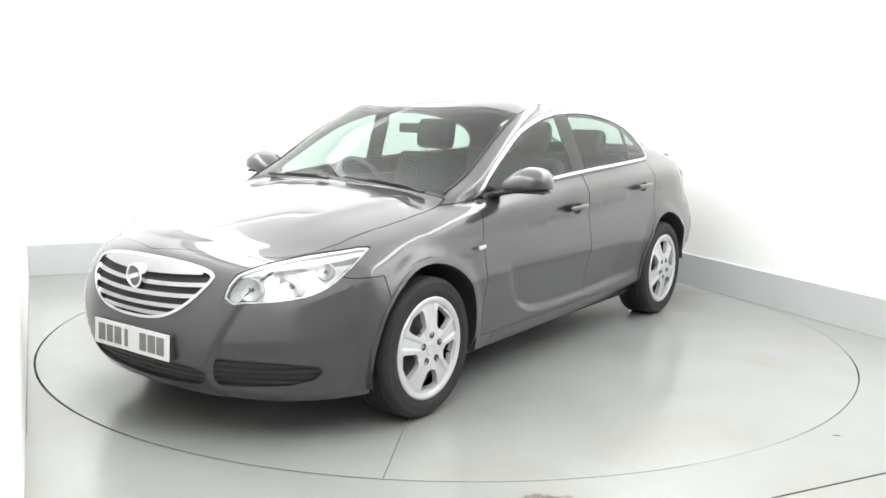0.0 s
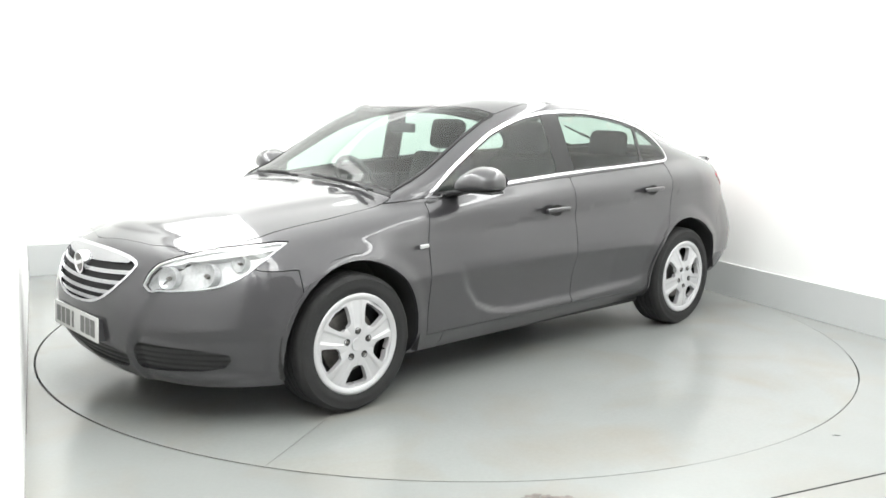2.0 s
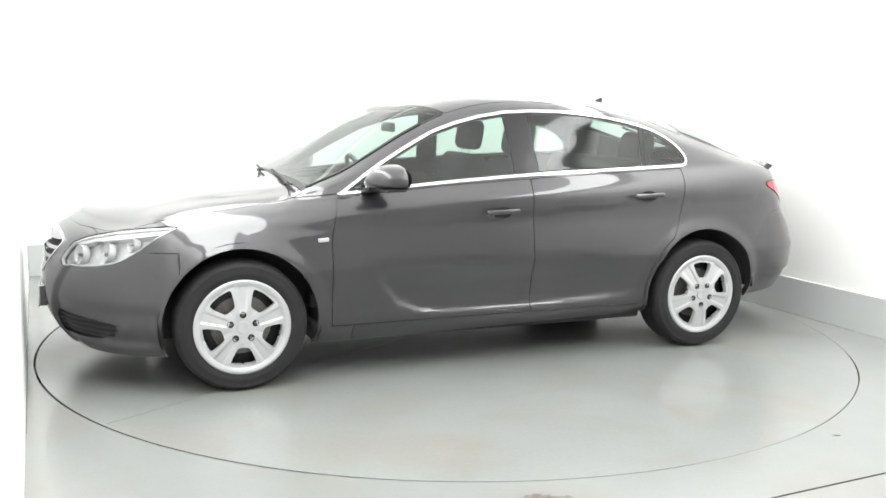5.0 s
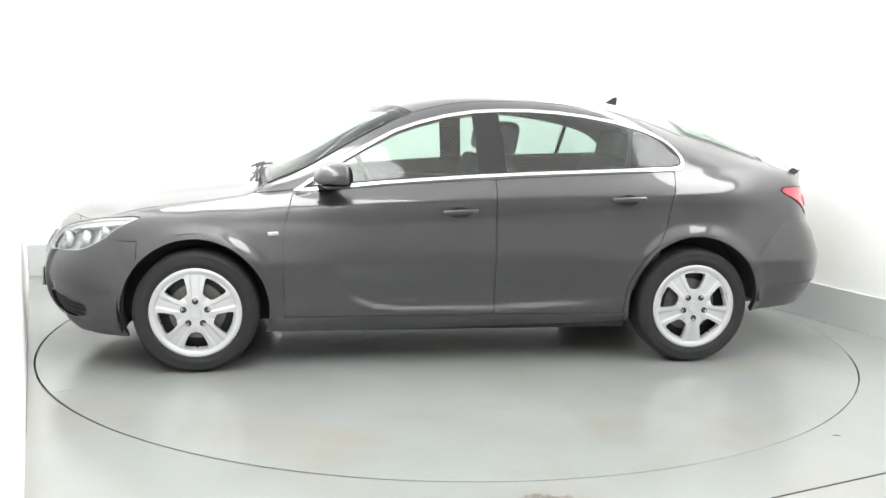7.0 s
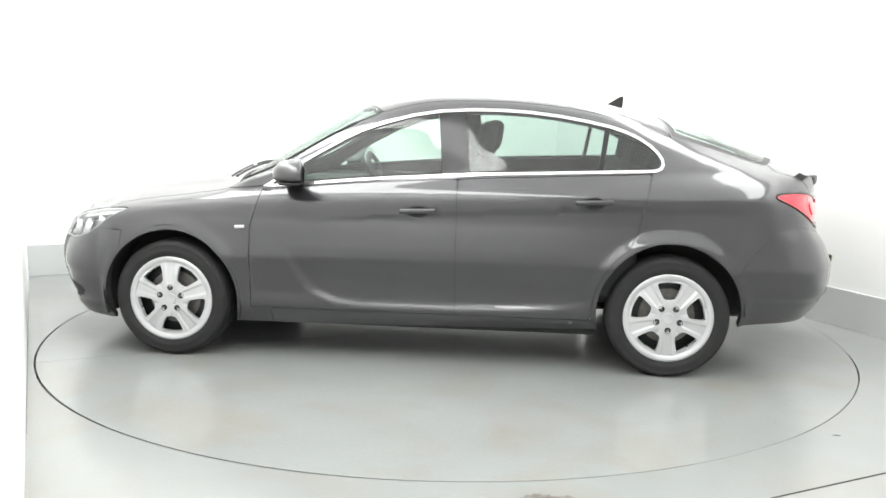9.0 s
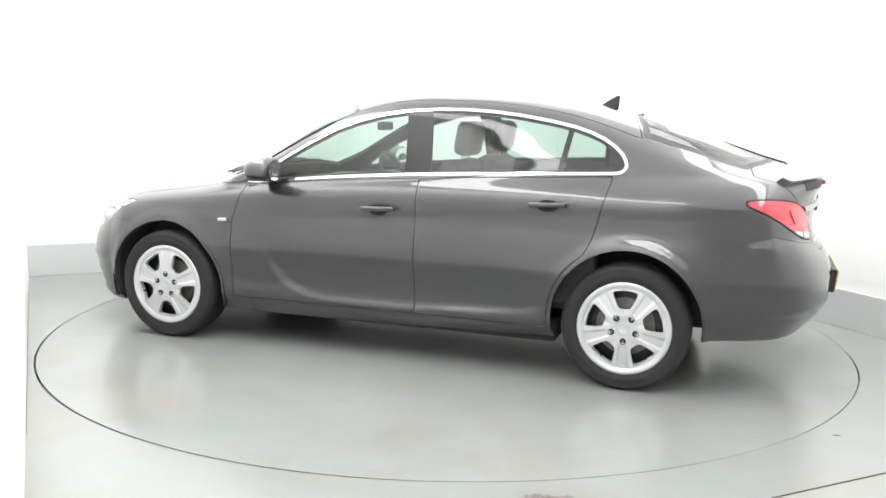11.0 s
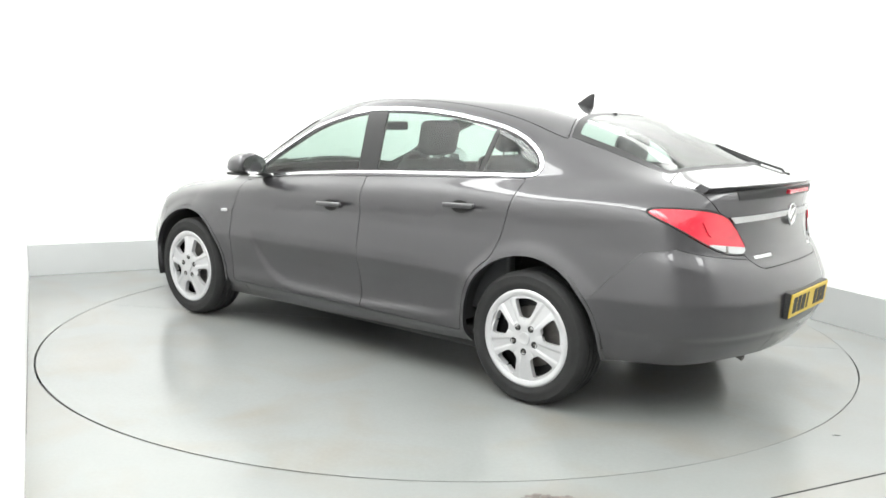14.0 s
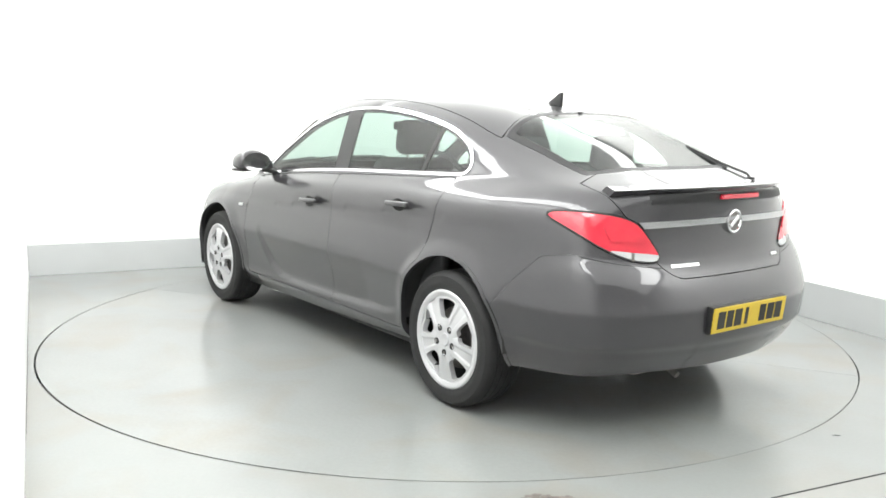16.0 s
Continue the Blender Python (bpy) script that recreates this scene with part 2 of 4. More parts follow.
def poly_distance(px, pz, poly):
    """Signed distance to a closed polygon, negative inside."""
    P = np.asarray(poly, float)
    best, inside = np.full(px.shape, 1e9), np.zeros(px.shape, bool)
    for a, b in zip(P, np.roll(P, -1, 0)):
        e = b - a
        t = np.clip(((px - a[0]) * e[0] + (pz - a[1]) * e[1]) / (e @ e), 0, 1)
        best = np.minimum(best, np.hypot(px - a[0] - t * e[0], pz - a[1] - t * e[1]))
        cross = ((a[1] > pz) != (b[1] > pz)) & (px < e[0] * (pz - a[1]) / (e[1] if e[1] else 1e-12) + a[0])
        inside ^= cross
    return np.where(inside, -best, best)


def round_poly(poly, passes=2):
    P = np.asarray(poly, float)
    for _ in range(passes):
        Q = np.roll(P, -1, 0)
        P = np.stack([0.75 * P + 0.25 * Q, 0.25 * P + 0.75 * Q], 1).reshape(-1, 2)
    return P


def cut(sheet, f):
    """Cuts a sheet (points, normals, triangles) along f = 0; returns the sides with f < 0 and f > 0."""
    V, N, T = sheet
    val = f(V)
    val = np.where(np.abs(val) < 1e-5, 1e-5, val)
    sides = []
    for sg in (-1, 1):
        v = val * sg
        keep = v[T] > 0
        cnt = keep.sum(1)
        pts, nrm, tris = [V], [N], [T[cnt == 3]]
        base = len(V)
        for k in (1, 2):
            S = T[cnt == k]
            if not len(S):
                continue
            q = keep[cnt == k]
            lone = np.argmax(q if k == 1 else ~q, 1)
            r = np.arange(len(S))
            a, b, c = S[r, lone], S[r, (lone + 1) % 3], S[r, (lone + 2) % 3]
            tb, tc = (v[a] / (v[a] - v[b]))[:, None], (v[a] / (v[a] - v[c]))[:, None]
            n = len(S)
            pts += [V[a] + tb * (V[b] - V[a]), V[a] + tc * (V[c] - V[a])]
            nrm += [N[a] + tb * (N[b] - N[a]), N[a] + tc * (N[c] - N[a])]
            ib, ic = base + np.arange(n), base + n + np.arange(n)
            base += 2 * n
            if k == 1:
                tris.append(np.stack([a, ib, ic], 1))
            else:
                tris += [np.stack([ib, b, c], 1), np.stack([ib, c, ic], 1)]
        sides.append(tidy(np.concatenate(pts), np.concatenate(nrm), np.concatenate(tris)))
    return sides


def tidy(V, N, T):
    """Drops unused points and welds equal ones."""
    if not len(T):
        return np.zeros((0, 3)), np.zeros((0, 3)), np.zeros((0, 3), int)
    used = np.unique(T)
    key = np.round(V[used] * 20000).astype(np.int64)
    _, first, inv = np.unique(key, axis=0, return_index=True, return_inverse=True)
    inv = inv.ravel()
    back = np.zeros(len(V), int)
    back[used] = inv
    T = back[T]
    T = T[(T[:, 0] != T[:, 1]) & (T[:, 1] != T[:, 2]) & (T[:, 0] != T[:, 2])]
    return V[used][first], N[used][first], T


def inside(sheet, f, gap=0.0):
    return cut(sheet, lambda V: f(V) + gap)[0]


def outside(sheet, f, gap=0.0):
    return cut(sheet, lambda V: f(V) - gap)[1]


def moved(sheet, d):
    V, N, T = sheet
    return V + N * d, N, T


def band(sheet, f, w):
    """The strip of a sheet with f within w of nought."""
    return inside(outside(sheet, lambda V: f(V) + w), lambda V: f(V) - w)


def half(sheet, sg):
    return inside(sheet, lambda V: -sg * V[:, 1])


def panel(name, sheet, mat, parent, label="", lip=0.012, lift=0.0, folded=False):
    """One pressed panel: its outer sheet and a lip turned inwards round its edge."""
    V, N, T = sheet
    if not len(T):
        return None
    N = N / np.maximum(np.linalg.norm(N, axis=1), 1e-9)[:, None]
    V = V + N * lift
    E = np.concatenate([T[:, [0, 1]], T[:, [1, 2]], T[:, [2, 0]]])
    key = np.sort(E, 1)
    _, idx, cnt = np.unique(key, axis=0, return_index=True, return_counts=True)
    edge = E[idx[cnt == 1]]
    n, m = len(V), len(edge)
    a, b = edge[:, 0], edge[:, 1]
    P = np.concatenate([V, V[a], V[b], V[b] - N[b] * lip, V[a] - N[a] * lip])
    i = np.arange(m)
    faces = [tuple(t) for t in T.tolist()]
    top_b, top_a = (b, a) if folded else (n + m + i, n + i)
    faces += [tuple(q) for q in np.stack([top_b, top_a, n + 3 * m + i, n + 2 * m + i], 1).tolist()]
    me = bpy.data.meshes.new(name)
    me.from_pydata(P.tolist(), [], faces)
    me.materials.append(mat)
    side = np.cross(V[b] - V[a], N[a])
    side /= np.maximum(np.linalg.norm(side, axis=1), 1e-9)[:, None]
    me.polygons.foreach_set("use_smooth", [True] * len(me.polygons))
    me.normals_split_custom_set_from_vertices(np.concatenate([N, side, side, side, side]).tolist())
    ob = new(name, me)
    ob.parent = parent
    ob.visible_shadow = mat not in (GLASS, DARK_GLASS, LENS)
    return tagged(ob, label)


# ---------------------------------------------------------------- the car's skin
# Water lines of the half body, front centre to rear centre: (x, y, z) at sixteen stations.
SIDE_X = (1.75, 1.37, 0.95, 0.30, -0.30, -1.00, -1.45, -1.85)
NOSE = (((2.20, 0), (2.16, 0.36), (2.05, 0.62), (1.90, 0.77)), ((2.29, 0), (2.25, 0.37), (2.12, 0.64), (1.95, 0.81)),
        ((2.335, 0), (2.29, 0.38), (2.15, 0.66), (1.96, 0.825)), ((2.33, 0), (2.28, 0.38), (2.13, 0.65), (1.95, 0.81)),
        ((2.305, 0), (2.235, 0.37), (2.08, 0.63), (1.92, 0.785)), ((2.26, 0), (2.17, 0.36), (2.02, 0.60), (1.88, 0.745)),
        ((2.20, 0), (2.10, 0.345), (1.97, 0.565), (1.85, 0.69)), ((2.13, 0), (2.03, 0.33), (1.92, 0.53), (1.83, 0.63)))
SIDE_Y = ((0.83, 0.86, 0.85, 0.845, 0.845, 0.855, 0.86, 0.84), (0.885, 0.905, 0.90, 0.895, 0.895, 0.905, 0.905, 0.88),
          (0.893, 0.915, 0.905, 0.90, 0.90, 0.91, 0.915, 0.885), (0.885, 0.918, 0.905, 0.903, 0.905, 0.915, 0.92, 0.885),
          (0.865, 0.91, 0.905, 0.905, 0.908, 0.915, 0.917, 0.88), (0.815, 0.885, 0.895, 0.90, 0.903, 0.905, 0.90, 0.865),
          (0.755, 0.82, 0.85, 0.872, 0.880, 0.875, 0.86, 0.82), (0.69, 0.715, 0.775, 0.80, 0.81, 0.79, 0.745, 0.70))
TAIL = (((-2.12, 0.72), (-2.25, 0.52), (-2.33, 0.28), (-2.36, 0)), ((-2.16, 0.77), (-2.31, 0.55), (-2.40, 0.29), (-2.43, 0)),
        ((-2.17, 0.785), (-2.33, 0.56), (-2.425, 0.29), (-2.455, 0)), ((-2.165, 0.785), (-2.32, 0.56), (-2.41, 0.29), (-2.44, 0)),
        ((-2.15, 0.775), (-2.29, 0.555), (-2.375, 0.29), (-2.40, 0)), ((-2.12, 0.76), (-2.25, 0.54), (-2.32, 0.28), (-2.335, 0)),
        ((-2.07, 0.715), (-2.19, 0.51), (-2.255, 0.27), (-2.275, 0)), ((-2.05, 0.64), (-2.19, 0.46), (-2.28, 0.25), (-2.30, 0)))
LEVEL = ((0.19, 0.19, 0.19, 0.19, 0.19, 0.20, 0.20, 0.205, 0.215, 0.235, 0.26, 0.29, 0.30, 0.31, 0.31, 0.31),
         (0.27, 0.27, 0.27, 0.27, 0.28, 0.28, 0.28, 0.28, 0.28, 0.29, 0.31, 0.35, 0.37, 0.37, 0.37, 0.37),
         (0.42, 0.42, 0.42, 0.42, 0.42, 0.42, 0.42, 0.42, 0.42, 0.42, 0.43, 0.45, 0.45, 0.45, 0.45, 0.45),
         (0.56, 0.56, 0.56, 0.56, 0.56, 0.56, 0.56, 0.56, 0.56, 0.56, 0.57, 0.58, 0.57, 0.57, 0.57, 0.57),
         (0.67, 0.67, 0.67, 0.67, 0.68, 0.68, 0.68, 0.69, 0.69, 0.69, 0.70, 0.70, 0.69, 0.68, 0.68, 0.68),
         (0.755, 0.745, 0.745, 0.76, 0.765, 0.785, 0.79, 0.80, 0.81, 0.82, 0.84, 0.84, 0.80, 0.79, 0.78, 0.78),
         (0.795, 0.785, 0.775, 0.79, 0.81, 0.855, 0.882, 0.92, 0.94, 0.965, 0.985, 1.00, 0.975, 0.965, 0.955, 0.95),
         (0.825, 0.815, 0.80, 0.81, 0.835, 0.892, 0.935, 0.998, 1.035, 1.068, 1.085, 1.085, 1.065, 1.065, 1.075, 1.08))
# Profile along the middle, and the line where the side glass meets the roof.
CROWN_X = (2.13, 2.055, 1.82, 1.54, 1.23, 1.05, 0.99, 0.81, 0.60, 0.39, 0.18, -0.10, -0.35, -0.64, -1.00, -1.26, -1.56, -1.95, -2.20, -2.30)
CROWN_Z = (0.825, 0.848, 0.912, 0.965, 1.010, 1.034, 1.062, 1.185, 1.325, 1.428, 1.485, 1.508, 1.508, 1.497, 1.460, 1.405, 1.318, 1.182, 1.100, 1.08)
RAIL_X = (1.10, 0.95, 0.80, 0.65, 0.45, 0.27, 0.0, -0.35, -0.68, -1.0, -1.17, -1.30, -1.50, -1.85)
RAIL_Y = (0.715, 0.725, 0.722, 0.708, 0.683, 0.665, 0.648, 0.645, 0.640, 0.635, 0.632, 0.630, 0.620, 0.590)
RAIL_Z = (0.965, 1.005, 1.062, 1.142, 1.252, 1.335, 1.410, 1.430, 1.415, 1.365, 1.318, 1.270, 1.210, 1.130)
BLADE = ((0.78, 0.80), (0.713, 0.626), (0.64, 0.49), (0.564, 0.402), (0.44, 0.345), (0.311, 0.329), (-0.219, 0.329), (-0.80, 0.355), (-1.0, 0.40))


def car_skin():
    """The closed outer sheet of the car, before it is cut into panels."""
    K, S = 8, 16
    pts = np.zeros((K, S, 3))
    for k in range(K):
        xy = list(NOSE[k]) + list(zip(SIDE_X, SIDE_Y[k])) + list(TAIL[k])
        pts[k, :, :2], pts[k, :, 2] = xy, LEVEL[k]
        nose = pts[k, :4, 0]
        pts[k, :4, 0] = np.where(nose > 2.05, 2.05 + (nose - 2.05) * 0.90, nose)
        if k < 6:
            back = pts[k, 12:, 0]
            pts[k, 12:, 0] = back + 0.36 * np.maximum(-2.0 - back, 0) ** 2
    chord = np.concatenate([[0], np.cumsum(np.linalg.norm(np.diff(pts[3], axis=0), axis=1))])
    n = 330
    s = np.linspace(0, chord[-1], n)
    lines = np.stack([hermite(chord, pts[k], s) for k in range(K)])            # K, n, 3
    up = np.concatenate([[0], np.cumsum(np.linalg.norm(np.diff(lines[:, n // 2], axis=0), axis=1))])
    m = 56
    u = np.linspace(0, up[-1], m)
    low = np.stack([hermite(up, lines[:, j], u) for j in range(n)], 1)         # m, n, 3
    # the cap: bonnet, glass and roof, from the upper line to the middle
    edge = low[-1]
    mid_x = hermite(chord, (2.00, 1.94, 1.80, 1.64, 1.46, 1.23, 0.985, 0.30, -0.30, -1.00, -1.45, -1.85, -2.00, -2.09, -2.15, -2.17), s)
    mid_z = hermite(CROWN_X, CROWN_Z, mid_x)
    rail_y, rail_z = hermite(RAIL_X, RAIL_Y, edge[:, 0]), hermite(RAIL_X, RAIL_Z, edge[:, 0])
    w = 44
    cap = np.zeros((w, n, 3))
    for j in range(n):
        xe, ye, ze = edge[j]
        C = np.array([mid_x[j], 0.0, mid_z[j]])
        ry, rz = rail_y[j], rail_z[j]
        share = np.array([0.0, 0.07, 0.20, 0.50, 1.0])
        lift = np.array([0.0, 0.135, 0.36, 0.75, 1.0])
        plain = np.stack([xe + (C[0] - xe) * share, ye * (1 - share), ze + (C[2] - ze) * lift], 1)
        cabin = np.array([[xe, ye, ze], [0, (ye + ry) / 2 + 0.012, (ze + rz) / 2], [0, ry, rz], [0, 0.70 * ry, rz + np.interp(xe, (0.0, 0.4), (0.82, 0.70)) * (C[2] - rz)], C])
        if ye > 0.3:
            cabin[1:4, 0] = xe + (C[0] - xe) * (1 - cabin[1:4, 1] / ye)
        f = np.clip((1.16 - xe) / 0.22, 0, 1) * np.clip((xe + 2.0) / 0.35, 0, 1)
        f = f * f * (3 - 2 * f)
        nodes = plain * (1 - f) + cabin * f
        t = np.array([0, 0.22, 0.45, 0.68, 1.0])
        cap[:, j] = hermite(t, nodes, np.linspace(0, 1, w))
    grid = np.concatenate([low, cap[1:]])
    # fair the sheet lengthwise and across, the halves taken together
    flip = np.array([1, -1, 1])
    for _ in range(10):
        p = np.concatenate([grid[:, 1:2] * flip, grid, grid[:, -2:-1] * flip], 1)
        mean = 0.25 * (p[:-2, 1:-1] + p[2:, 1:-1] + p[1:-1, :-2] + p[1:-1, 2:])
        top = 0.5 * grid[-2] * (1, 0, 1) + 0.25 * (p[-1, :-2] + p[-1, 2:])
        grid[2:-1] += 0.5 * (mean[1:] - grid[2:-1])
        grid[-1] += 0.5 * (top - grid[-1])
        grid[:, [0, -1], 1] = 0
        grid[-1, :, 1] = 0
    # draw the lower body smooth round the corners
    keep = np.clip((m - 2 - np.arange(grid.shape[0])) / 6.0, 0, 1)[:, None, None]
    for _ in range(24):
        p = np.concatenate([grid[:, 1:2] * flip, grid, grid[:, -2:-1] * flip], 1)
        grid += 0.5 * keep * (0.5 * (p[:, :-2] + p[:, 2:]) - grid)
    # softer still at the nose and the tail, where the panels turn round the ends
    x = grid[..., 0]
    ends = np.clip(np.maximum((x - 1.15) / 0.25, (-1.62 - x) / 0.25), 0, 1)[..., None]
    ends[:4] *= np.array([0, 0, 0.3, 0.7])[:, None, None]
    for _ in range(70):
        p = np.concatenate([grid[:, 1:2] * flip, grid, grid[:, -2:-1] * flip], 1)
        q = np.concatenate([grid[:1], grid, grid[-2:-1] * flip], 0)
        grid = grid + 0.5 * ends * (0.35 * (p[:, :-2] + p[:, 2:]) + 0.15 * (q[:-2] + q[2:]) - grid)
    grid[:, [0, -1], 1] = 0
    grid[-1, :, 1] = 0
    # the step low on the rear bumper
    x, z = grid[..., 0], grid[..., 2]
    low_step = np.clip((0.445 - z) / 0.03, 0, 1) * np.clip((-1.74 - x) / 0.06, 0, 1)
    grid[..., 1] -= 0.012 * low_step * (grid[..., 1] > 0.3)
    grid[..., 0] += 0.012 * low_step * np.clip((-1.95 - x) / 0.2, 0, 1)
    # two soft ridges along the bonnet
    x, y = grid[..., 0], grid[..., 1]
    ridge = 0.40 + 0.12 * (2.0 - x)
    grid[..., 2] += 0.007 * np.exp(-((y - ridge) / 0.055) ** 2) * np.clip((x - 1.0) / 0.2, 0, 1) * np.clip((1.9 - x) / 0.5, 0, 1) * (np.arange(grid.shape[0])[:, None] >= m)
    # the flanks fall away above and below their widest line
    x, z = grid[..., 0], grid[..., 2]
    low_side = np.arange(grid.shape[0])[:, None] < m
    ease = np.clip((m - 1 - np.arange(grid.shape[0])[:, None]) / 17.0, 0, 1)
    ease = ease * ease * (3 - 2 * ease)                     # nothing is left of it at the shoulder
    along = np.clip((1.75 - x) / 0.4, 0, 1) * np.where(x < -1.9, 1.0, np.clip((grid[..., 1] - 0.6) / 0.15, 0, 1))
    fall = np.abs(z - 0.585)
    fall = np.where(low_side, along * np.clip(0.26 * fall * fall / (fall + 0.02), 0, 0.05) * 0.42, 0) + np.where(low_side, along * 0.009 * (1 - np.exp(-fall / 0.07)) * fall / (fall + 0.008), 0)
    fall = fall * ease
    tail_on = np.clip((-1.95 - x) / 0.3, 0, 1)
    grid[..., 0] += fall * tail_on
    grid[..., 1] -= fall * (1 - tail_on)
    # the wings swell softly round the wheel openings
    x, z = grid[..., 0], grid[..., 2]
    for cx, cz in ((1.3685, 0.335), (-1.3685, 0.345)):
        ring_d = np.hypot(x - cx, z - cz) - 0.38
        swell = np.clip(1 - ring_d / 0.085, 0, 1)
        swell = swell * swell * (3 - 2 * swell) * np.clip((z - 0.25) / 0.15, 0, 1) * (grid[..., 1] > 0.6)
        grid[..., 1] += np.where(low_side, 0.013 * swell * ease, 0)
    # a fine crease rises along the doors to the tail lamps
    line = np.interp(x, (-2.0, -1.5, -0.9, 0.0, 0.9), (0.915, 0.905, 0.885, 0.830, 0.760))
    fold = np.where(z > line, 0.0, np.exp(-np.clip(line - z, 0, 1) / 0.05)) * np.clip((0.72 - x) / 0.5, 0, 1) * np.clip((x + 2.0) / 0.3, 0, 1)
    grid[..., 1] -= np.where(low_side & (grid[..., 1] > 0.6), 0.0045 * fold * ease, 0)
    # the middle of the front bumper stands proud of its corners
    x, y, z = grid[..., 0], grid[..., 1], grid[..., 2]
    front = np.clip((x - 1.72) / 0.12, 0, 1) * np.clip((0.775 - z) / 0.05, 0, 1)
    split = np.interp(z, (0.20, 0.36, 0.48, 0.60, 0.72, 0.80), (0.40, 0.42, 0.475, 0.53, 0.575, 0.60))
    mid = np.clip((split - y) / 0.035 + 0.5, 0, 1)
    mid = mid * mid * (3 - 2 * mid)
    shelf = np.clip((0.455 - z) / 0.05, 0, 1) * np.clip((z - 0.235) / 0.025, 0, 1)
    sunk = front * (1 - mid) * (0.020 + 0.016 * shelf)
    grid[..., 0] -= sunk * 0.8
    grid[..., 1] -= sunk * 0.6 * np.clip((y - 0.35) / 0.3, 0, 1)
    # the rear bumper stands proud of the tailgate and the lamps
    x, y, z = grid[..., 0], grid[..., 1], grid[..., 2]
    top = np.interp(-x, (1.70, 1.80, 1.92, 2.05, 2.2, 2.35), (0.56, 0.68, 0.80, 0.82, 0.775, 0.72))
    proud = np.clip((top - z) / 0.075, 0, 1)
    proud = 0.017 * proud * (2 - proud) * np.clip((-1.86 - x) / 0.3, 0, 1)
    turn_in = np.clip((-1.95 - x) / 0.3, 0, 1)
    grid[..., 0] -= proud * turn_in
    grid[..., 1] += proud * (1 - turn_in) * (y > 0.3)
    # the swept blade pressed into the doors
    x, z = grid[..., 0], grid[..., 2]
    d = np.full(x.shape, 1e9)
    for a, b in zip(BLADE, BLADE[1:]):
        a, b = np.array(a), np.array(b)
        e = b - a
        t = np.clip(((x - a[0]) * e[0] + (z - a[1]) * e[1]) / (e @ e), 0, 1)
        dd = np.hypot(x - a[0] - t * e[0], z - a[1] - t * e[1])
        d = np.minimum(d, dd)
    bx, bz = zip(*BLADE[::-1])
    inner = (z > np.interp(x, bx, bz)) & (x < 0.78)
    sd = np.where(inner, d, -d)
    step = np.clip((sd + 0.013) / 0.026, 0, 1)
    step = step * step * (3 - 2 * step)
    press = 0.018 * step * np.clip((0.64 - z) / 0.16, 0, 1) * np.clip((x + 1.0) / 0.4, 0, 1)
    side = np.arange(grid.shape[0])[:, None] < m
    grid[..., 1] -= np.where(side, press, 0)
    # both halves
    M, n = grid.shape[:2]
    full = np.concatenate([grid, grid[:, ::-1] * (1, -1, 1)], 1)
    V = full.reshape(-1, 3)
    i, j = np.meshgrid(np.arange(M - 1), np.arange(2 * n), indexing="ij")
    a, b = i * 2 * n + j, i * 2 * n + (j + 1) % (2 * n)
    c, e = a + 2 * n, b + 2 * n
    T = np.concatenate([np.stack([a, b, e], -1).reshape(-1, 3), np.stack([a, e, c], -1).reshape(-1, 3)])
    V, _, T = tidy(V, V, T)
    fn = np.cross(V[T[:, 1]] - V[T[:, 0]], V[T[:, 2]] - V[T[:, 0]])
    N = np.zeros_like(V)
    for q in range(3):
        np.add.at(N, T[:, q], fn)
    N /= np.maximum(np.linalg.norm(N, axis=1), 1e-12)[:, None]
    if (N[:, 1] * V[:, 1]).sum() < 0:
        N, T = -N, T[:, ::-1].copy()
    return V, N, T


WINDOW = round_poly(((0.885, 0.951), (0.572, 0.981), (0.269, 1.010), (-0.253, 1.047), (-0.974, 1.076), (-1.235, 1.084), (-1.31, 1.090), (-1.335, 1.14), (-1.285, 1.215), (-1.166, 1.290),
                     (-1.0, 1.342), (-0.676, 1.396), (-0.357, 1.412), (-0.043, 1.394), (0.268, 1.314), (0.454, 1.22), (0.67, 1.095), (0.825, 0.985)), 1)
HEADLAMP = round_poly(((-1.74, 0.608), (-1.68, 0.712), (-1.56, 0.745), (-1.45, 0.765), (-1.2, 0.797), (-0.86, 0.822), (-0.92, 0.79), (-1.03, 0.72), (-1.15, 0.66), (-1.28, 0.632), (-1.5, 0.615)), 1)
TAILLAMP = round_poly(((-1.065, 0.985), (-1.3, 1.0), (-1.62, 0.975), (-1.72, 0.90), (-1.83, 0.78), (-1.66, 0.785), (-1.5, 0.825), (-1.3, 0.905)), 2)
GRILLE = round_poly(((-0.40, 0.735), (0.0, 0.772), (0.40, 0.735), (0.385, 0.66), (0.29, 0.565), (0.15, 0.512), (-0.15, 0.512), (-0.29, 0.565), (-0.385, 0.66)), 2)
INTAKE = round_poly(((-0.38, 0.345), (0.38, 0.345), (0.385, 0.28), (0.30, 0.232), (-0.30, 0.232), (-0.385, 0.28)), 2)
FOG = round_poly(((-1.80, 0.375), (-1.74, 0.382), (-1.30, 0.366), (-1.14, 0.338), (-1.24, 0.272), (-1.72, 0.250), (-1.79, 0.258)), 1)


def f_arch(V):
    return np.minimum(np.hypot(V[:, 0] - 1.3685, V[:, 2] - 0.335), np.hypot(V[:, 0] + 1.3685, V[:, 2] - 0.345)) - 0.380


def f_window(V):
    return np.where(np.abs(V[:, 1]) > 0.5, poly_distance(V[:, 0], V[:, 2], WINDOW), 1.0)


def f_headlamp(V):
    return np.where(V[:, 0] > 1.3, poly_distance(np.abs(V[:, 1]) - V[:, 0], V[:, 2], HEADLAMP), 1.0)


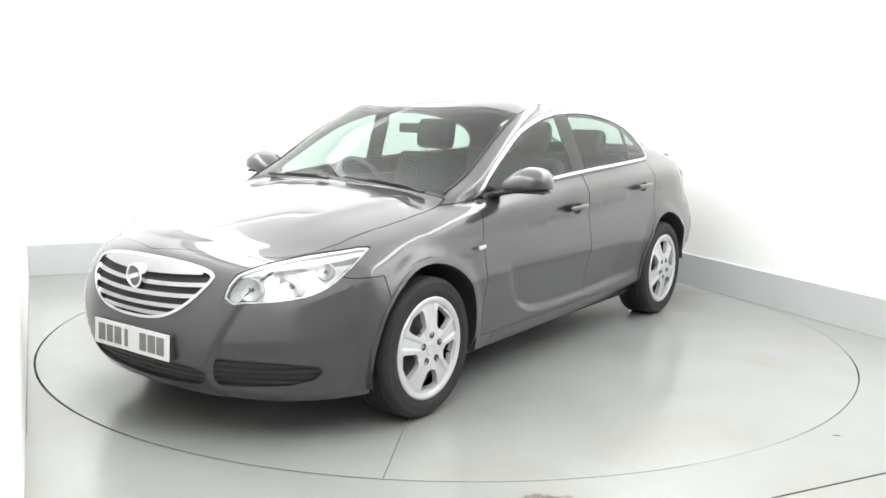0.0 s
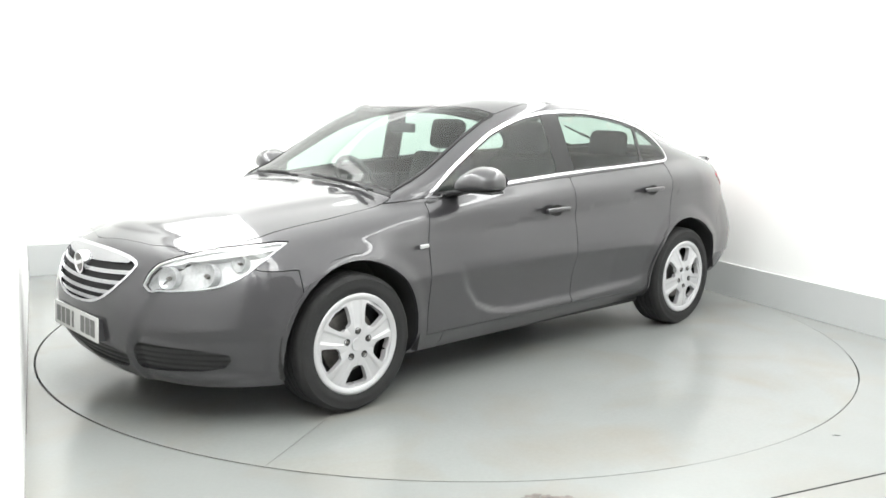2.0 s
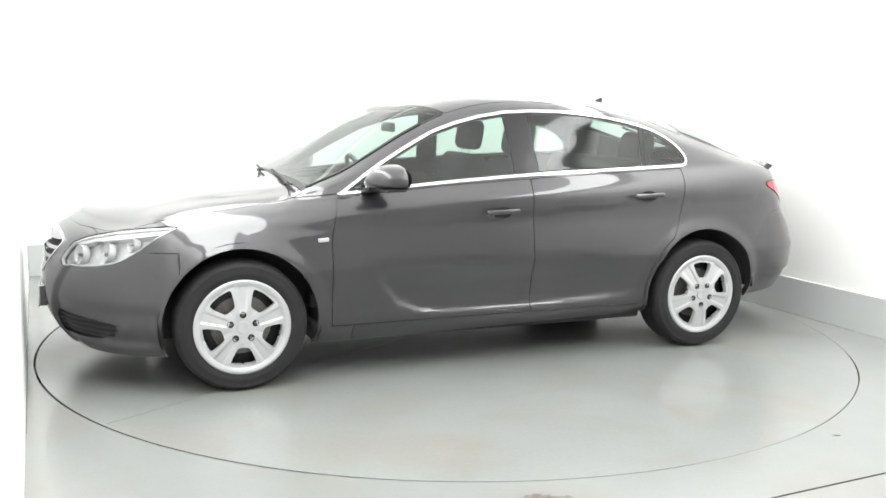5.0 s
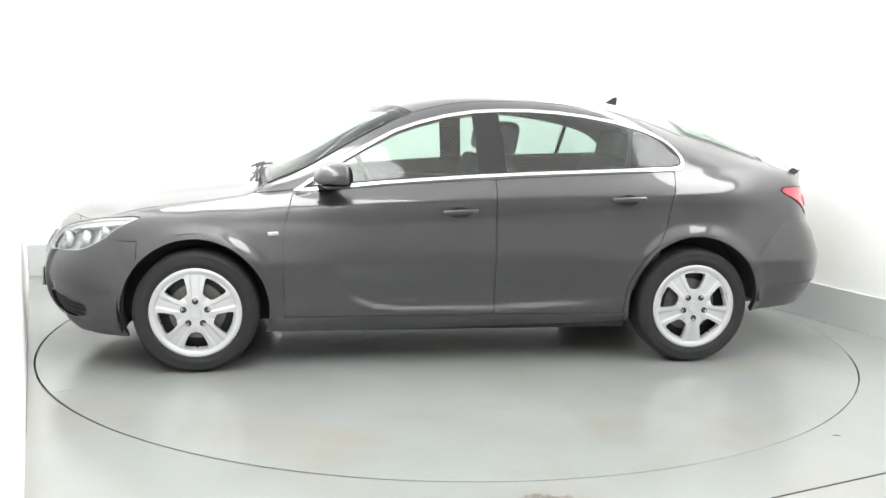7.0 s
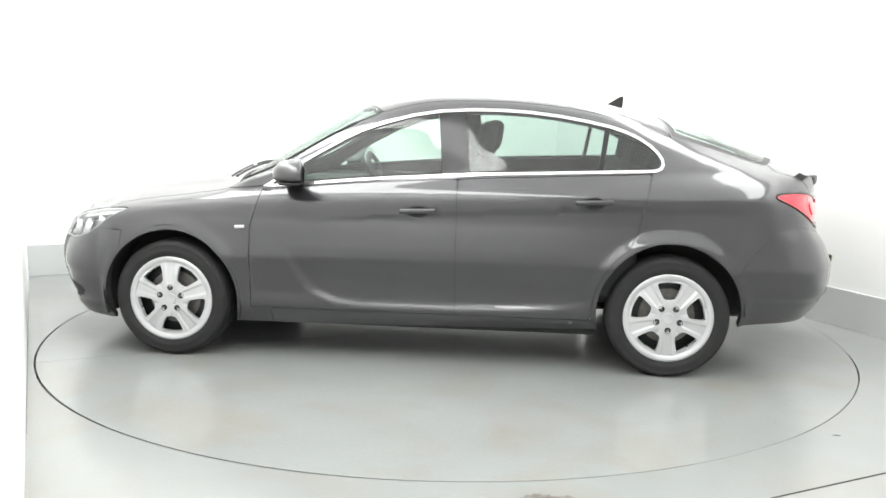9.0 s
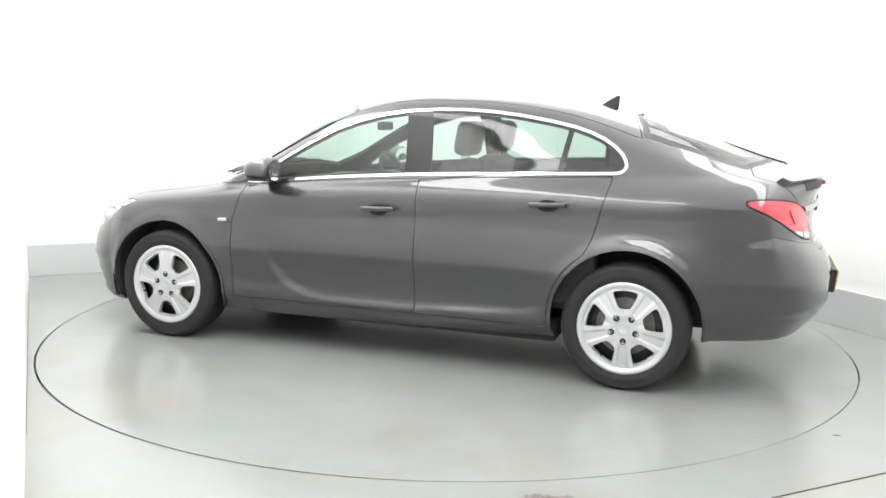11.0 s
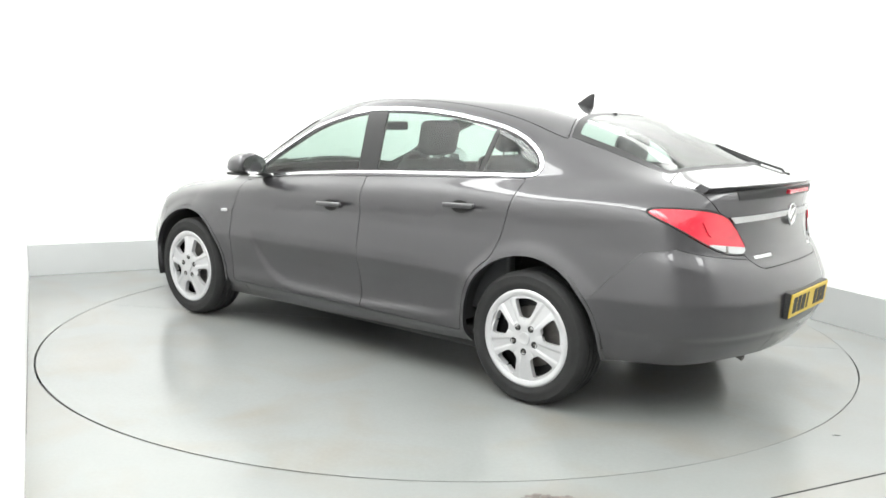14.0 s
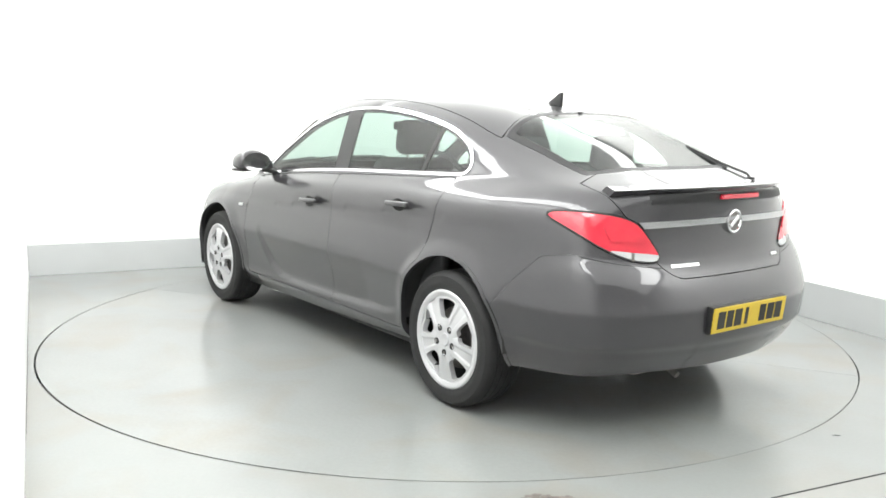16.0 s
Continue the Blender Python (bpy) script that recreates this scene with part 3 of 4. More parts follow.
def f_taillamp(V):
    return np.where(V[:, 0] < -1.5, poly_distance(np.abs(V[:, 1]) + V[:, 0], V[:, 2], TAILLAMP), 1.0)


def f_grille(V):
    return np.where(V[:, 0] > 1.9, poly_distance(V[:, 1], V[:, 2], GRILLE), 1.0)


def f_intake(V):
    return np.where(V[:, 0] > 1.9, poly_distance(V[:, 1], V[:, 2], INTAKE), 1.0)


def f_fog(V):
    return np.where(V[:, 0] > 1.6, poly_distance(np.abs(V[:, 1]) - V[:, 0], V[:, 2], FOG), 1.0)


def edge_z(x):
    """Height of the shoulder line under the glass."""
    return hermite(SIDE_X[::-1], LEVEL[7][4:12][::-1], x)


def f_screen(V):
    x, y = V[:, 0], np.abs(V[:, 1])
    ry = hermite(RAIL_X, RAIL_Y, x) - 0.03
    return np.maximum.reduce([y - ry, x - (1.05 - 0.05 * (y / 0.7) ** 2), (0.42 - 0.22 * (y / 0.65) ** 2) - x, 0.9 - V[:, 2]])


def f_backlight(V):
    x, y = V[:, 0], np.abs(V[:, 1])
    side = 0.575 + 0.03 * (x + 1.3) / 0.7
    d = np.maximum.reduce([y - side, x - (-1.28 - 0.12 * (y / 0.6) ** 2), (-2.03 + 0.16 * (y / 0.6) ** 2) - x])
    return np.where(V[:, 2] > 1.0, d, 1.0)


def f_bonnet(V):
    x, y = V[:, 0], np.abs(V[:, 1])
    xs = np.array([2.185, 2.09, 1.97, 1.85, 1.75, 1.37, 0.95])
    ys = np.array([0.0, 0.345, 0.555, 0.645, 0.69, 0.712, 0.715])
    lim = np.interp(-x, -xs, ys)
    top = V[:, 2] - 0.74
    return np.maximum.reduce([(y - lim) * 0.8, x - 2.178, (1.078 - 0.05 * (y / 0.7) ** 2) - x, -top])


def f_roof(V):
    x, y = V[:, 0], np.abs(V[:, 1])
    return np.where(V[:, 2] > 1.25, np.maximum.reduce([y - hermite(RAIL_X, RAIL_Y, x) + 0.035, x - 0.418 + 0.22 * (y / 0.65) ** 2, -1.262 - 0.12 * (y / 0.6) ** 2 - x]), 1.0)


def f_front_door(V):
    x, z = V[:, 0], V[:, 2]
    return np.maximum.reduce([x - (0.905 - 0.05 * np.clip((z - 0.75) / 0.2, 0, 1) + 0.01), -0.226 - x, 0.292 - z, z - edge_z(x), 0.5 - np.abs(V[:, 1])])


def f_rear_door(V):
    x, z = V[:, 0], V[:, 2]
    back = np.interp(z, (0.29, 0.40, 0.46, 0.60, 0.78, 1.08), (-0.955, -0.985, -1.03, -1.11, -1.19, -1.262))
    return np.maximum.reduce([x + 0.226, back - x, 0.292 - z, z - edge_z(x), 0.5 - np.abs(V[:, 1]), 0.405 - np.hypot(x + 1.3685, z - 0.345)])


def f_tailgate(V):
    y, z = np.abs(V[:, 1]), V[:, 2]
    low = 0.715 + 0.09 * np.clip((y - 0.33) / 0.13, 0, 1) ** 2
    d = np.maximum.reduce([low - z, y - (0.46 + 0.16 * np.clip((z - 0.78) / 0.3, 0, 1)), V[:, 0] + 1.96 - 0.5 * np.clip(z - 1.05, 0, 0.2)])
    return np.where(V[:, 0] < -1.7, d, 1.0)


def f_rear_bumper(V):
    y, z = np.abs(V[:, 1]), V[:, 2]
    top = np.interp(-V[:, 0], (1.70, 1.80, 1.92, 2.05, 2.2, 2.35), (0.56, 0.68, 0.80, 0.82, 0.775, 0.72))
    return np.maximum(z - top, V[:, 0] + 1.70)


def f_front_bumper(V):
    z = V[:, 2]
    return np.maximum(1.66 - V[:, 0], z - np.interp(V[:, 0], (1.66, 1.80, 2.0, 2.1, 2.35), (0.70, 0.70, 0.76, 0.82, 0.83)))


TRIM_WINDOW = round_poly(((0.102, -0.020), (0.110, -0.033), (0.176, -0.064), (0.189, -0.058), (0.1945, 0.0), (0.189, 0.058), (0.176, 0.064), (0.110, 0.033), (0.102, 0.020)), 2)


def wheel(car, x, sg):
    """Tyre, steel rim behind and the five-spoke silver trim."""
    hub = tagged(new("wheel"), "black tyre with silver five-spoke wheel trim")
    hub.parent = car
    hub.matrix_local = pose(x, sg * 0.79, 0.326, 0, 0, 0 if sg > 0 else 180)
    R = 0.326
    prof = [(0.226, -0.09), (0.235, -0.105), (0.270, -0.113), (0.300, -0.110), (0.316, -0.098), (0.3235, -0.085)]
    for g in (-0.055, -0.018, 0.018, 0.055):
        prof += [(R, g - 0.014), (R, g - 0.004), (R - 0.008, g - 0.003), (R - 0.008, g + 0.003), (R, g + 0.004)]
    prof += [(0.3235, 0.085), (0.316, 0.098), (0.305, 0.108), (0.302, 0.110), (0.300, 0.1095), (0.275, 0.1135), (0.262, 0.1135), (0.258, 0.1115), (0.245, 0.109), (0.236, 0.104), (0.229, 0.094), (0.226, 0.085)]
    smooth(part("tyre", lathe(prof, 72), RUBBER, hub, "black rubber tyre"), 35)
    smooth(part("rim", lathe([(0.228, -0.09), (0.215, -0.07), (0.21, 0.02), (0.16, 0.03), (0.06, 0.035), (0.0, 0.035)], 48), BLACK, hub, "black steel rim"), 35)
    smooth(part("brake_disc", lathe([(0.0, 0.040), (0.148, 0.040), (0.150, 0.036), (0.150, 0.030)], 48), STEEL, hub, "dull steel brake disc"), 35)
    # trim: outer ring, and five broad spokes round five windows
    ring = lathe([(0.236, 0.090), (0.240, 0.098), (0.238, 0.107), (0.231, 0.111), (0.222, 0.1095), (0.212, 0.106), (0.2075, 0.1035), (0.2065, 0.085)], 72)
    trim = smooth(part("wheel_trim", ring, SILVER, hub, "silver plastic wheel trim"), 50)
    phase = 90 if x > 0 else 54
    n_r, n_a = 44, 41
    for k in range(5):
        mid = radians(phase + 72 * k)
        r, q = np.meshgrid(np.linspace(0.02, 0.2075, n_r), np.linspace(-1, 1, n_a), indexing="ij")
        ang = q * radians(36)
        across = r * np.sin(ang)
        groove = np.clip((0.017 + 0.10 * (r - 0.07) - np.abs(across)) / 0.006, 0, 1) * np.clip((r - 0.075) / 0.02, 0, 1)
        fall = np.clip((np.abs(ang) - radians(15)) / radians(21), 0, 1) ** 2 * np.clip((r - 0.06) / 0.06, 0, 1)
        face = 0.1155 - 0.20 * np.clip(r - 0.10, 0, 1) ** 1.2 - 0.0055 * groove - 0.010 * fall - 0.006 * np.clip((0.075 - r) / 0.05, 0, 1)
        P = np.stack([r * np.cos(mid + ang), face, r * np.sin(mid + ang)], -1)
        N = np.cross(np.gradient(P, axis=1), np.gradient(P, axis=0))
        N *= np.sign(N[..., 1:2]) / np.maximum(np.linalg.norm(N, axis=-1, keepdims=True), 1e-12)
        i, j = np.meshgrid(np.arange(n_r - 1), np.arange(n_a - 1), indexing="ij")
        a = (i * n_a + j).ravel()
        T = np.concatenate([np.stack([a, a + n_a + 1, a + n_a], 1), np.stack([a, a + 1, a + n_a + 1], 1)])
        sheet = (P.reshape(-1, 3), N.reshape(-1, 3), T)
        for e in (-1, 1):
            c, sn = math.cos(mid + e * radians(36)), math.sin(mid + e * radians(36))
            sheet = outside(sheet, lambda V: poly_distance(V[:, 0] * c + V[:, 2] * sn, V[:, 2] * c - V[:, 0] * sn, TRIM_WINDOW))
        panel("spoke", sheet, SILVER, trim, lip=0.028)
        m = pose(0.064 * math.cos(mid), 0.0, 0.064 * math.sin(mid))
        cup = part("nut_hole", lathe([(0.0, 0.1145), (0.009, 0.1150), (0.0135, 0.1150), (0.0150, 0.1165), (0.0165, 0.1160), (0.0170, 0.105)], 16, m), BLACK, trim, "dark recessed wheel nut")
        smooth(cup, 35)
        smooth(part("wheel_nut", lathe([(0.0, 0.1185), (0.0055, 0.1180), (0.0070, 0.1150)], 6, m), STEEL, cup, "dull steel wheel nut"), 35)
    smooth(part("badge", lathe([(0.0, 0.1165), (0.022, 0.116), (0.026, 0.1175), (0.031, 0.1165), (0.033, 0.105)], 28), SILVER, trim, "round plain metal badge"), 35)
    return hub


def seat(car, x, y, wide=0.50, rear=False):
    s = tagged(new("seat"), "dark fabric car seat with headrest")
    s.parent = car
    s.matrix_local = pose(x, y, 0)
    part("cushion", box(-0.27, 0.25, -wide / 2, wide / 2, 0.42, 0.60, 0.05), FABRIC, s)
    part("backrest", box(-0.07, 0.07, -wide / 2, wide / 2, 0.0, 0.62, 0.05, pose(-0.30, 0, 0.52, 0, -18, 0)), FABRIC, s)
    for h in ((-wide / 4, wide / 4) if rear else (0.0,)):
        hr = part("headrest", box(-0.055, 0.055, -0.14, 0.14, 0.0, 0.20, 0.045, pose(-0.50, h, 1.14 if not rear else 1.08, 0, -10, 0)), FABRIC, s)
        for q in (-0.06, 0.06):
            part("headrest_post", tube([(-0.48, h + q, 1.05 if rear else 1.08), (-0.50, h + q, 1.10 if rear else 1.16)], 0.006), STEEL, hr)
    for ob in s.children_recursive:
        smooth(ob, 60)
    return s


def number_plate(car, name, mat, ink, x, z, tilt, sg, label):
    pl = part(name, box(-0.003, 0.003, -0.26, 0.26, -0.056, 0.056, 0.002), mat, car, label)
    pl.matrix_local = pose(x, 0, z, 0, tilt, 0)
    for i, w in enumerate((0.05, 0.045, 0.05, 0.022, 0, 0.045, 0.05, 0.05)):
        if w:
            y = (-0.205 + 0.0585 * i) * sg
            part("plate_bar", box(sg * 0.003, sg * 0.0042, y - w / 2, y + w / 2, -0.038, 0.038), ink, pl, "plain dark bar")
    return pl


def round_badge(m, parent):
    """A chrome ring round a grey disc with one plain slanted bar."""
    disc = smooth(part("badge", lathe([(0.0, 0.004), (0.040, 0.004), (0.043, 0.010), (0.048, 0.012), (0.053, 0.009), (0.054, -0.03)], 40, m), CHROME, parent, "round plain chrome badge"), 35)
    smooth(part("badge_field", lathe([(0.0, 0.0075), (0.039, 0.006), (0.0405, 0.003)], 32, m), STEEL, disc, "grey disc of the badge"), 35)
    part("badge_bar", box(-0.034, 0.034, 0.004, 0.011, -0.010, 0.010, 0.004, m @ pose(0, 0, 0, 0, 38, 0)), CHROME, disc)
    return disc


def build_car():
    car = tagged(new("car"), "dark grey metallic five-door hatchback standing on the turntable", "car")
    V0 = car_skin()
    skin = outside(V0, f_arch)
    g = 0.002
    gl = 0.003
    # lamps, grille and intakes come out of the skin first
    head = inside(skin, f_headlamp)
    tail = inside(skin, f_taillamp)
    body = outside(outside(skin, f_headlamp, gl), f_taillamp, gl)
    grille, intake, fog = inside(body, f_grille), inside(body, f_intake), inside(body, f_fog)
    body = outside(outside(outside(body, f_grille), f_intake), f_fog)
    # glass
    glass_side = inside(body, f_window)
    body = outside(body, f_window)
    screen, backlight = inside(body, f_screen), inside(body, f_backlight)
    body = outside(outside(body, f_screen, 0.002), f_backlight, 0.002)
    # panels
    def take(sheet, f):
        return inside(sheet, f, g), outside(sheet, f, g)
    bonnet, body = take(body, f_bonnet)
    cowl, body = take(body, lambda V: np.where((V[:, 2] > 0.9) & (V[:, 0] > 0.5), np.maximum(1.03 - 0.05 * (np.abs(V[:, 1]) / 0.7) ** 2 - V[:, 0], np.abs(V[:, 1]) - 0.70), 1.0))
    panel("cowl", cowl, BLACK, car, "black plastic cowl under the wipers")
    roof, body = take(body, f_roof)
    fdoor, body = take(body, f_front_door)
    rdoor, body = take(body, f_rear_door)
    gate, body = take(body, f_tailgate)
    rbump, body = inside(body, f_rear_bumper, 0.0008), outside(body, f_rear_bumper, 0.0008)
    fbump, body = take(body, f_front_bumper)
    fender, body = take(body, lambda V: np.maximum(0.80 - V[:, 0], V[:, 2] - hermite(SIDE_X[::-1], LEVEL[7][4:12][::-1], V[:, 0]) - 0.02))
    panel("bonnet", bonnet, PAINT, car)
    panel("roof", roof, PAINT, car)
    tailgate = panel("tailgate", gate, PAINT, car)
    rear_bumper = panel("rear_bumper", rbump, PAINT, car)
    front_bumper = panel("front_bumper", fbump, PAINT, car)
    panel("body_shell", body, PAINT, car)
    doors = {}
    for sg in (1, -1):
        panel("front_wing", half(fender, sg), PAINT, car)
        doors["front", sg] = panel("front_door", half(fdoor, sg), PAINT, car)
        doors["rear", sg] = panel("rear_door", half(rdoor, sg), PAINT, car)
    # rolled lips round the wheel openings
    lips = inside(outside(V0, f_arch), lambda V: f_arch(V) - 0.016)
    for sg in (1, -1):
        for fx in (1, -1):
            panel("arch_lip", inside(half(lips, sg), lambda V: np.maximum(-fx * V[:, 0], 0.22 - V[:, 2])), PAINT, car, lift=0.005, lip=0.02)
    # dark liner that shows in the shut lines
    liner = outside(outside(outside(outside(outside(V0, f_arch, 0.006), f_window, -0.015), f_screen, -0.02), f_backlight, -0.02), f_headlamp, -0.01)
    panel("inner_shell", moved(liner, -0.016), LINER, car, "dark inner body shell")
    # side glazing
    for sg in (1, -1):
        sheet = half(glass_side, sg)
        inner = inside(sheet, f_window, 0.015)
        panel("chrome_trim", outside(sheet, lambda V: f_window(V) + 0.015), CHROME, car, "bright chrome window surround", lift=0.004)
        pillar = lambda V: V[:, 0] + 0.215 - 0.10 * (V[:, 2] - 1.04)
        post = lambda V: V[:, 0] + 0.985 + 0.16 * (V[:, 2] - 1.07)
        panel("pillar_trim", band(inner, pillar, 0.075), GLOSS, car, "gloss black door pillar")
        panel("glass_divider", band(inner, post, 0.014), GLOSS, car, "black window divider")
        behind = inside(inner, pillar, 0.076)
        for nm, piece, mat in (("front_window", outside(inner, pillar, 0.076), GLASS), ("rear_window", outside(behind, post, 0.015), DARK_GLASS), ("quarter_window", inside(behind, post, 0.015), DARK_GLASS)):
            pane, seal = cut(piece, lambda V: f_window(V) + 0.026)
            pane = panel(nm, pane, mat, car, "green-tinted side window", lip=0.004)
            panel("window_seal", seal, BLACK, pane, "black rubber window seal")
    # windscreen and rear window, each with its dark printed edge
    edge = lambda V: f_screen(V) + 0.014
    panel("windscreen", inside(screen, edge), GLASS, car, "clear green-tinted windscreen", lip=0.004)
    seal = lambda V: np.minimum(np.abs(V[:, 1]) - hermite(RAIL_X, RAIL_Y, V[:, 0]) + 0.042, V[:, 0] - 0.36)
    border = outside(screen, edge)
    for sg in (1, -1):
        panel("screen_seal", half(outside(border, seal), sg), BLACK, car, "black rubber windscreen seal", lift=0.006, lip=0.01)
    border = inside(border, seal)
    panel("screen_border", border, GLOSS, car, "black printed windscreen border", lip=0.004)
    edge = lambda V: f_backlight(V) + 0.035
    panel("rear_screen", inside(backlight, edge), GLASS, car, "green-tinted rear window", lip=0.004)
    panel("rear_screen_border", outside(backlight, edge), BLACK, car, "black printed rear window border", lip=0.004)
    # lamps
    for sg in (1, -1):
        h = half(head, sg)
        lamp = panel("headlight", moved(h, -0.048), LAMP_SHELL, car, "clear headlight with a bright silver reflector housing", lip=0.0)
        panel("lamp_rim", moved(outside(h, lambda V: f_headlamp(V) + 0.007), -0.004), LAMP_SHELL, lamp, "bright moulded lamp edge", lip=0.046)
        brow = inside(h, lambda V: np.maximum(f_headlamp(V) + 0.006, 0.735 + 0.11 * (1.45 + np.abs(V[:, 1]) - V[:, 0]) - V[:, 2]))
        panel("lamp_brow", moved(brow, -0.014), WHITE_LENS, lamp, "pale indicator strip over the reflectors", lip=0.034)
        for u, z, r in ((-1.58, 0.668, 0.047), (-1.34, 0.695, 0.054), (-1.14, 0.738, 0.036)):
            V, N, T = h
            near = np.argmin((np.abs(V[:, 1]) - V[:, 0] - u) ** 2 + (V[:, 2] - z) ** 2)
            eye = Vector(V[near]) - Vector(N[near]) * 0.030
            aim = (Vector(N[near]) + Vector((1.2, 0, 0.1))).normalized()
            bm = lathe([(0.0, -0.020), (r * 0.3, -0.018), (r * 0.7, -0.011), (r * 0.93, -0.001), (r, 0.004), (r * 1.04, 0.003), (r * 1.05, -0.03)], 28)
            bm.transform(Matrix.Translation(eye) @ aim.to_track_quat("Y", "Z").to_matrix().to_4x4())
            bowl = smooth(part("reflector", bm, LAMP_SHELL, lamp, "round chrome reflector"), 40)
            bm = lathe([(0.0, 0.004), (r * 0.16, 0.002), (r * 0.20, -0.006), (r * 0.20, -0.03)], 16)
            bm.transform(Matrix.Translation(eye) @ aim.to_track_quat("Y", "Z").to_matrix().to_4x4())
            smooth(part("bulb_cap", bm, STEEL, bowl, "dull grey bulb cap"), 40)
        panel("headlight_lens", h, LENS, lamp, "clear lens", lip=0.004)
        t = half(tail, sg)
        lens_cut = lambda V: np.maximum(V[:, 2] - (0.822 + 0.12 * (np.abs(V[:, 1]) - 0.5)), np.abs(V[:, 1]) + V[:, 0] + 1.50)
        tl = panel("tail_light", outside(t, lens_cut), RED, car, "red tail light lens", lip=0.03, lift=0.004)
        panel("reverse_lens", inside(t, lens_cut), WHITE_LENS, tl, "clear reversing light strip", lip=0.03, lift=0.004)
        strip = inside(t, lens_cut)
        panel("lens_divider", band(strip, lambda V: np.abs(V[:, 1]) + V[:, 0] + 1.635, 0.008), STEEL, tl, "grey lens divider", lip=0.01, lift=0.006)
        panel("lamp_edge", outside(t, lambda V: f_taillamp(V) + 0.006), BLACK, tl, "dark edge of the tail light", lip=0.012, lift=0.005)
        inner = inside(t, lambda V: poly_distance(np.abs(V[:, 1]) + V[:, 0], V[:, 2], ((-1.45, 0.945), (-1.66, 0.93), (-1.74, 0.868), (-1.50, 0.872))))
        panel("brake_lens", inner, RED, tl, "raised red brake light", lip=0.01, lift=0.010)
    # grille
    gr = panel("grille", moved(grille, -0.035), BLACK, car, "black front grille", lip=0.02)
    panel("grille_surround", outside(grille, lambda V: f_grille(V) + 0.012), CHROME, gr, "chrome grille surround", lift=0.006, lip=0.04)
    top = inside(grille, lambda V: np.maximum(f_grille(V) + 0.012, 0.700 - V[:, 2] + 0.10 * V[:, 1] ** 2))
    panel("grille_bar", top, BRUSHED, gr, "broad brushed chrome top bar", lift=0.004, lip=0.03)
    for z in (0.662, 0.618, 0.575, 0.540):
        bar = band(inside(grille, lambda V: f_grille(V) + 0.012), lambda V: V[:, 2] - z - 0.10 * V[:, 1] ** 2, 0.0085)
        panel("grille_slat", bar, BRUSHED, gr, "chrome grille slat", lift=0.0, lip=0.03)
    round_badge(pose(2.272, 0, 0.680, 0, -22, -90), gr)
    lo = panel("lower_intake", moved(intake, -0.03), BLACK, front_bumper, "black lower air intake", lip=0.02)
    for z in (0.256, 0.284, 0.312):
        panel("intake_slat", moved(band(intake, lambda V: V[:, 2] - z, 0.005), -0.012), BLACK, lo, lip=0.02, folded=True)
    for sg in (1, -1):
        fo = panel("fog_panel", moved(half(fog, sg), -0.03), BLACK, front_bumper, "black slatted bumper insert", lip=0.02)
        for z in (0.278, 0.303, 0.328, 0.353):
            panel("fog_slat", moved(band(half(fog, sg), lambda V: V[:, 2] - z, 0.007), -0.006), BLACK, fo, lip=0.022, folded=True)
    # plates
    number_plate(car, "front_plate", WHITE, GLARE_INK, 2.306, 0.410, -2, 1, "white plate with plain dark bars")
    number_plate(car, "rear_plate", YELLOW, INK, -2.388, 0.540, -6, -1, "yellow plate with plain dark bars")
    part("plate_plinth", box(-0.040, -0.0035, -0.255, 0.255, -0.052, 0.052, 0.003, pose(2.306, 0, 0.410, 0, -2, 0)), PAINT, front_bumper, "body-coloured plate mount")
    # Black slab behind the rear plate gives the recess its shadow by colour.
    part("plate_recess", box(-0.001, 0.03, -0.266, 0.266, -0.062, 0.060, 0.003, pose(-2.384, 0, 0.540, 0, -6, 0)), BLACK, rear_bumper, "black backing standing in for the shaded plate recess")
    # tailgate: spoiler, chrome bar, badge, high brake light, lettering bars
    bm = bmesh.new()
    rows = []
    for i in range(25):
        y = -0.60 + 1.2 * i / 24
        q = 1 - (abs(y) / 0.60) ** 2.2
        x0 = -2.17 + 0.13 * (y / 0.6) ** 2
        x1 = -2.25 - 0.080 * q + 0.13 * (y / 0.6) ** 2
        rows.append([bm.verts.new(p) for p in ((x0, y, 1.075), (x0 - 0.03, y, 1.098 + 0.004 * q), (x1 + 0.02, y, 1.085 + 0.020 * q), (x1, y, 1.082 + 0.018 * q), (x1 + 0.01, y, 1.076 + 0.010 * q), (x0 - 0.04, y, 1.05))])
    for a, b in zip(rows, rows[1:]):
        for k in range(6):
            bm.faces.new((a[k], a[(k + 1) % 6], b[(k + 1) % 6], b[k]))
    bm.faces.new(rows[0]), bm.faces.new(rows[-1])
    smooth(part("spoiler", bm, PAINT, tailgate, "grey lip spoiler"), 60)
    # a black strip laid on the tailgate below the spoiler
    under = band(inside(gate, lambda V: np.abs(V[:, 1]) - 0.46), lambda V: V[:, 2] - 1.052 + 0.03 * V[:, 1] ** 2, 0.020)
    panel("spoiler_underside", under, BLACK, tailgate, "black strip on the tailgate below the spoiler", lift=0.003, lip=0.004)
    part("high_brake_light", box(-0.012, 0.012, -0.13, 0.13, -0.011, 0.011, 0.005, pose(-2.292, 0, 1.052)), RED, tailgate, "red high brake light")
    bar = band(inside(gate, lambda V: np.abs(V[:, 1]) - 0.56), lambda V: V[:, 2] - 0.950 + 0.05 * V[:, 1] ** 2, 0.014)
    panel("chrome_bar", bar, BRUSHED, tailgate, "chrome bar across the tailgate", lift=0.012, lip=0.014)
    round_badge(pose(-2.270, 0, 0.938, 0, 2, 90), tailgate)
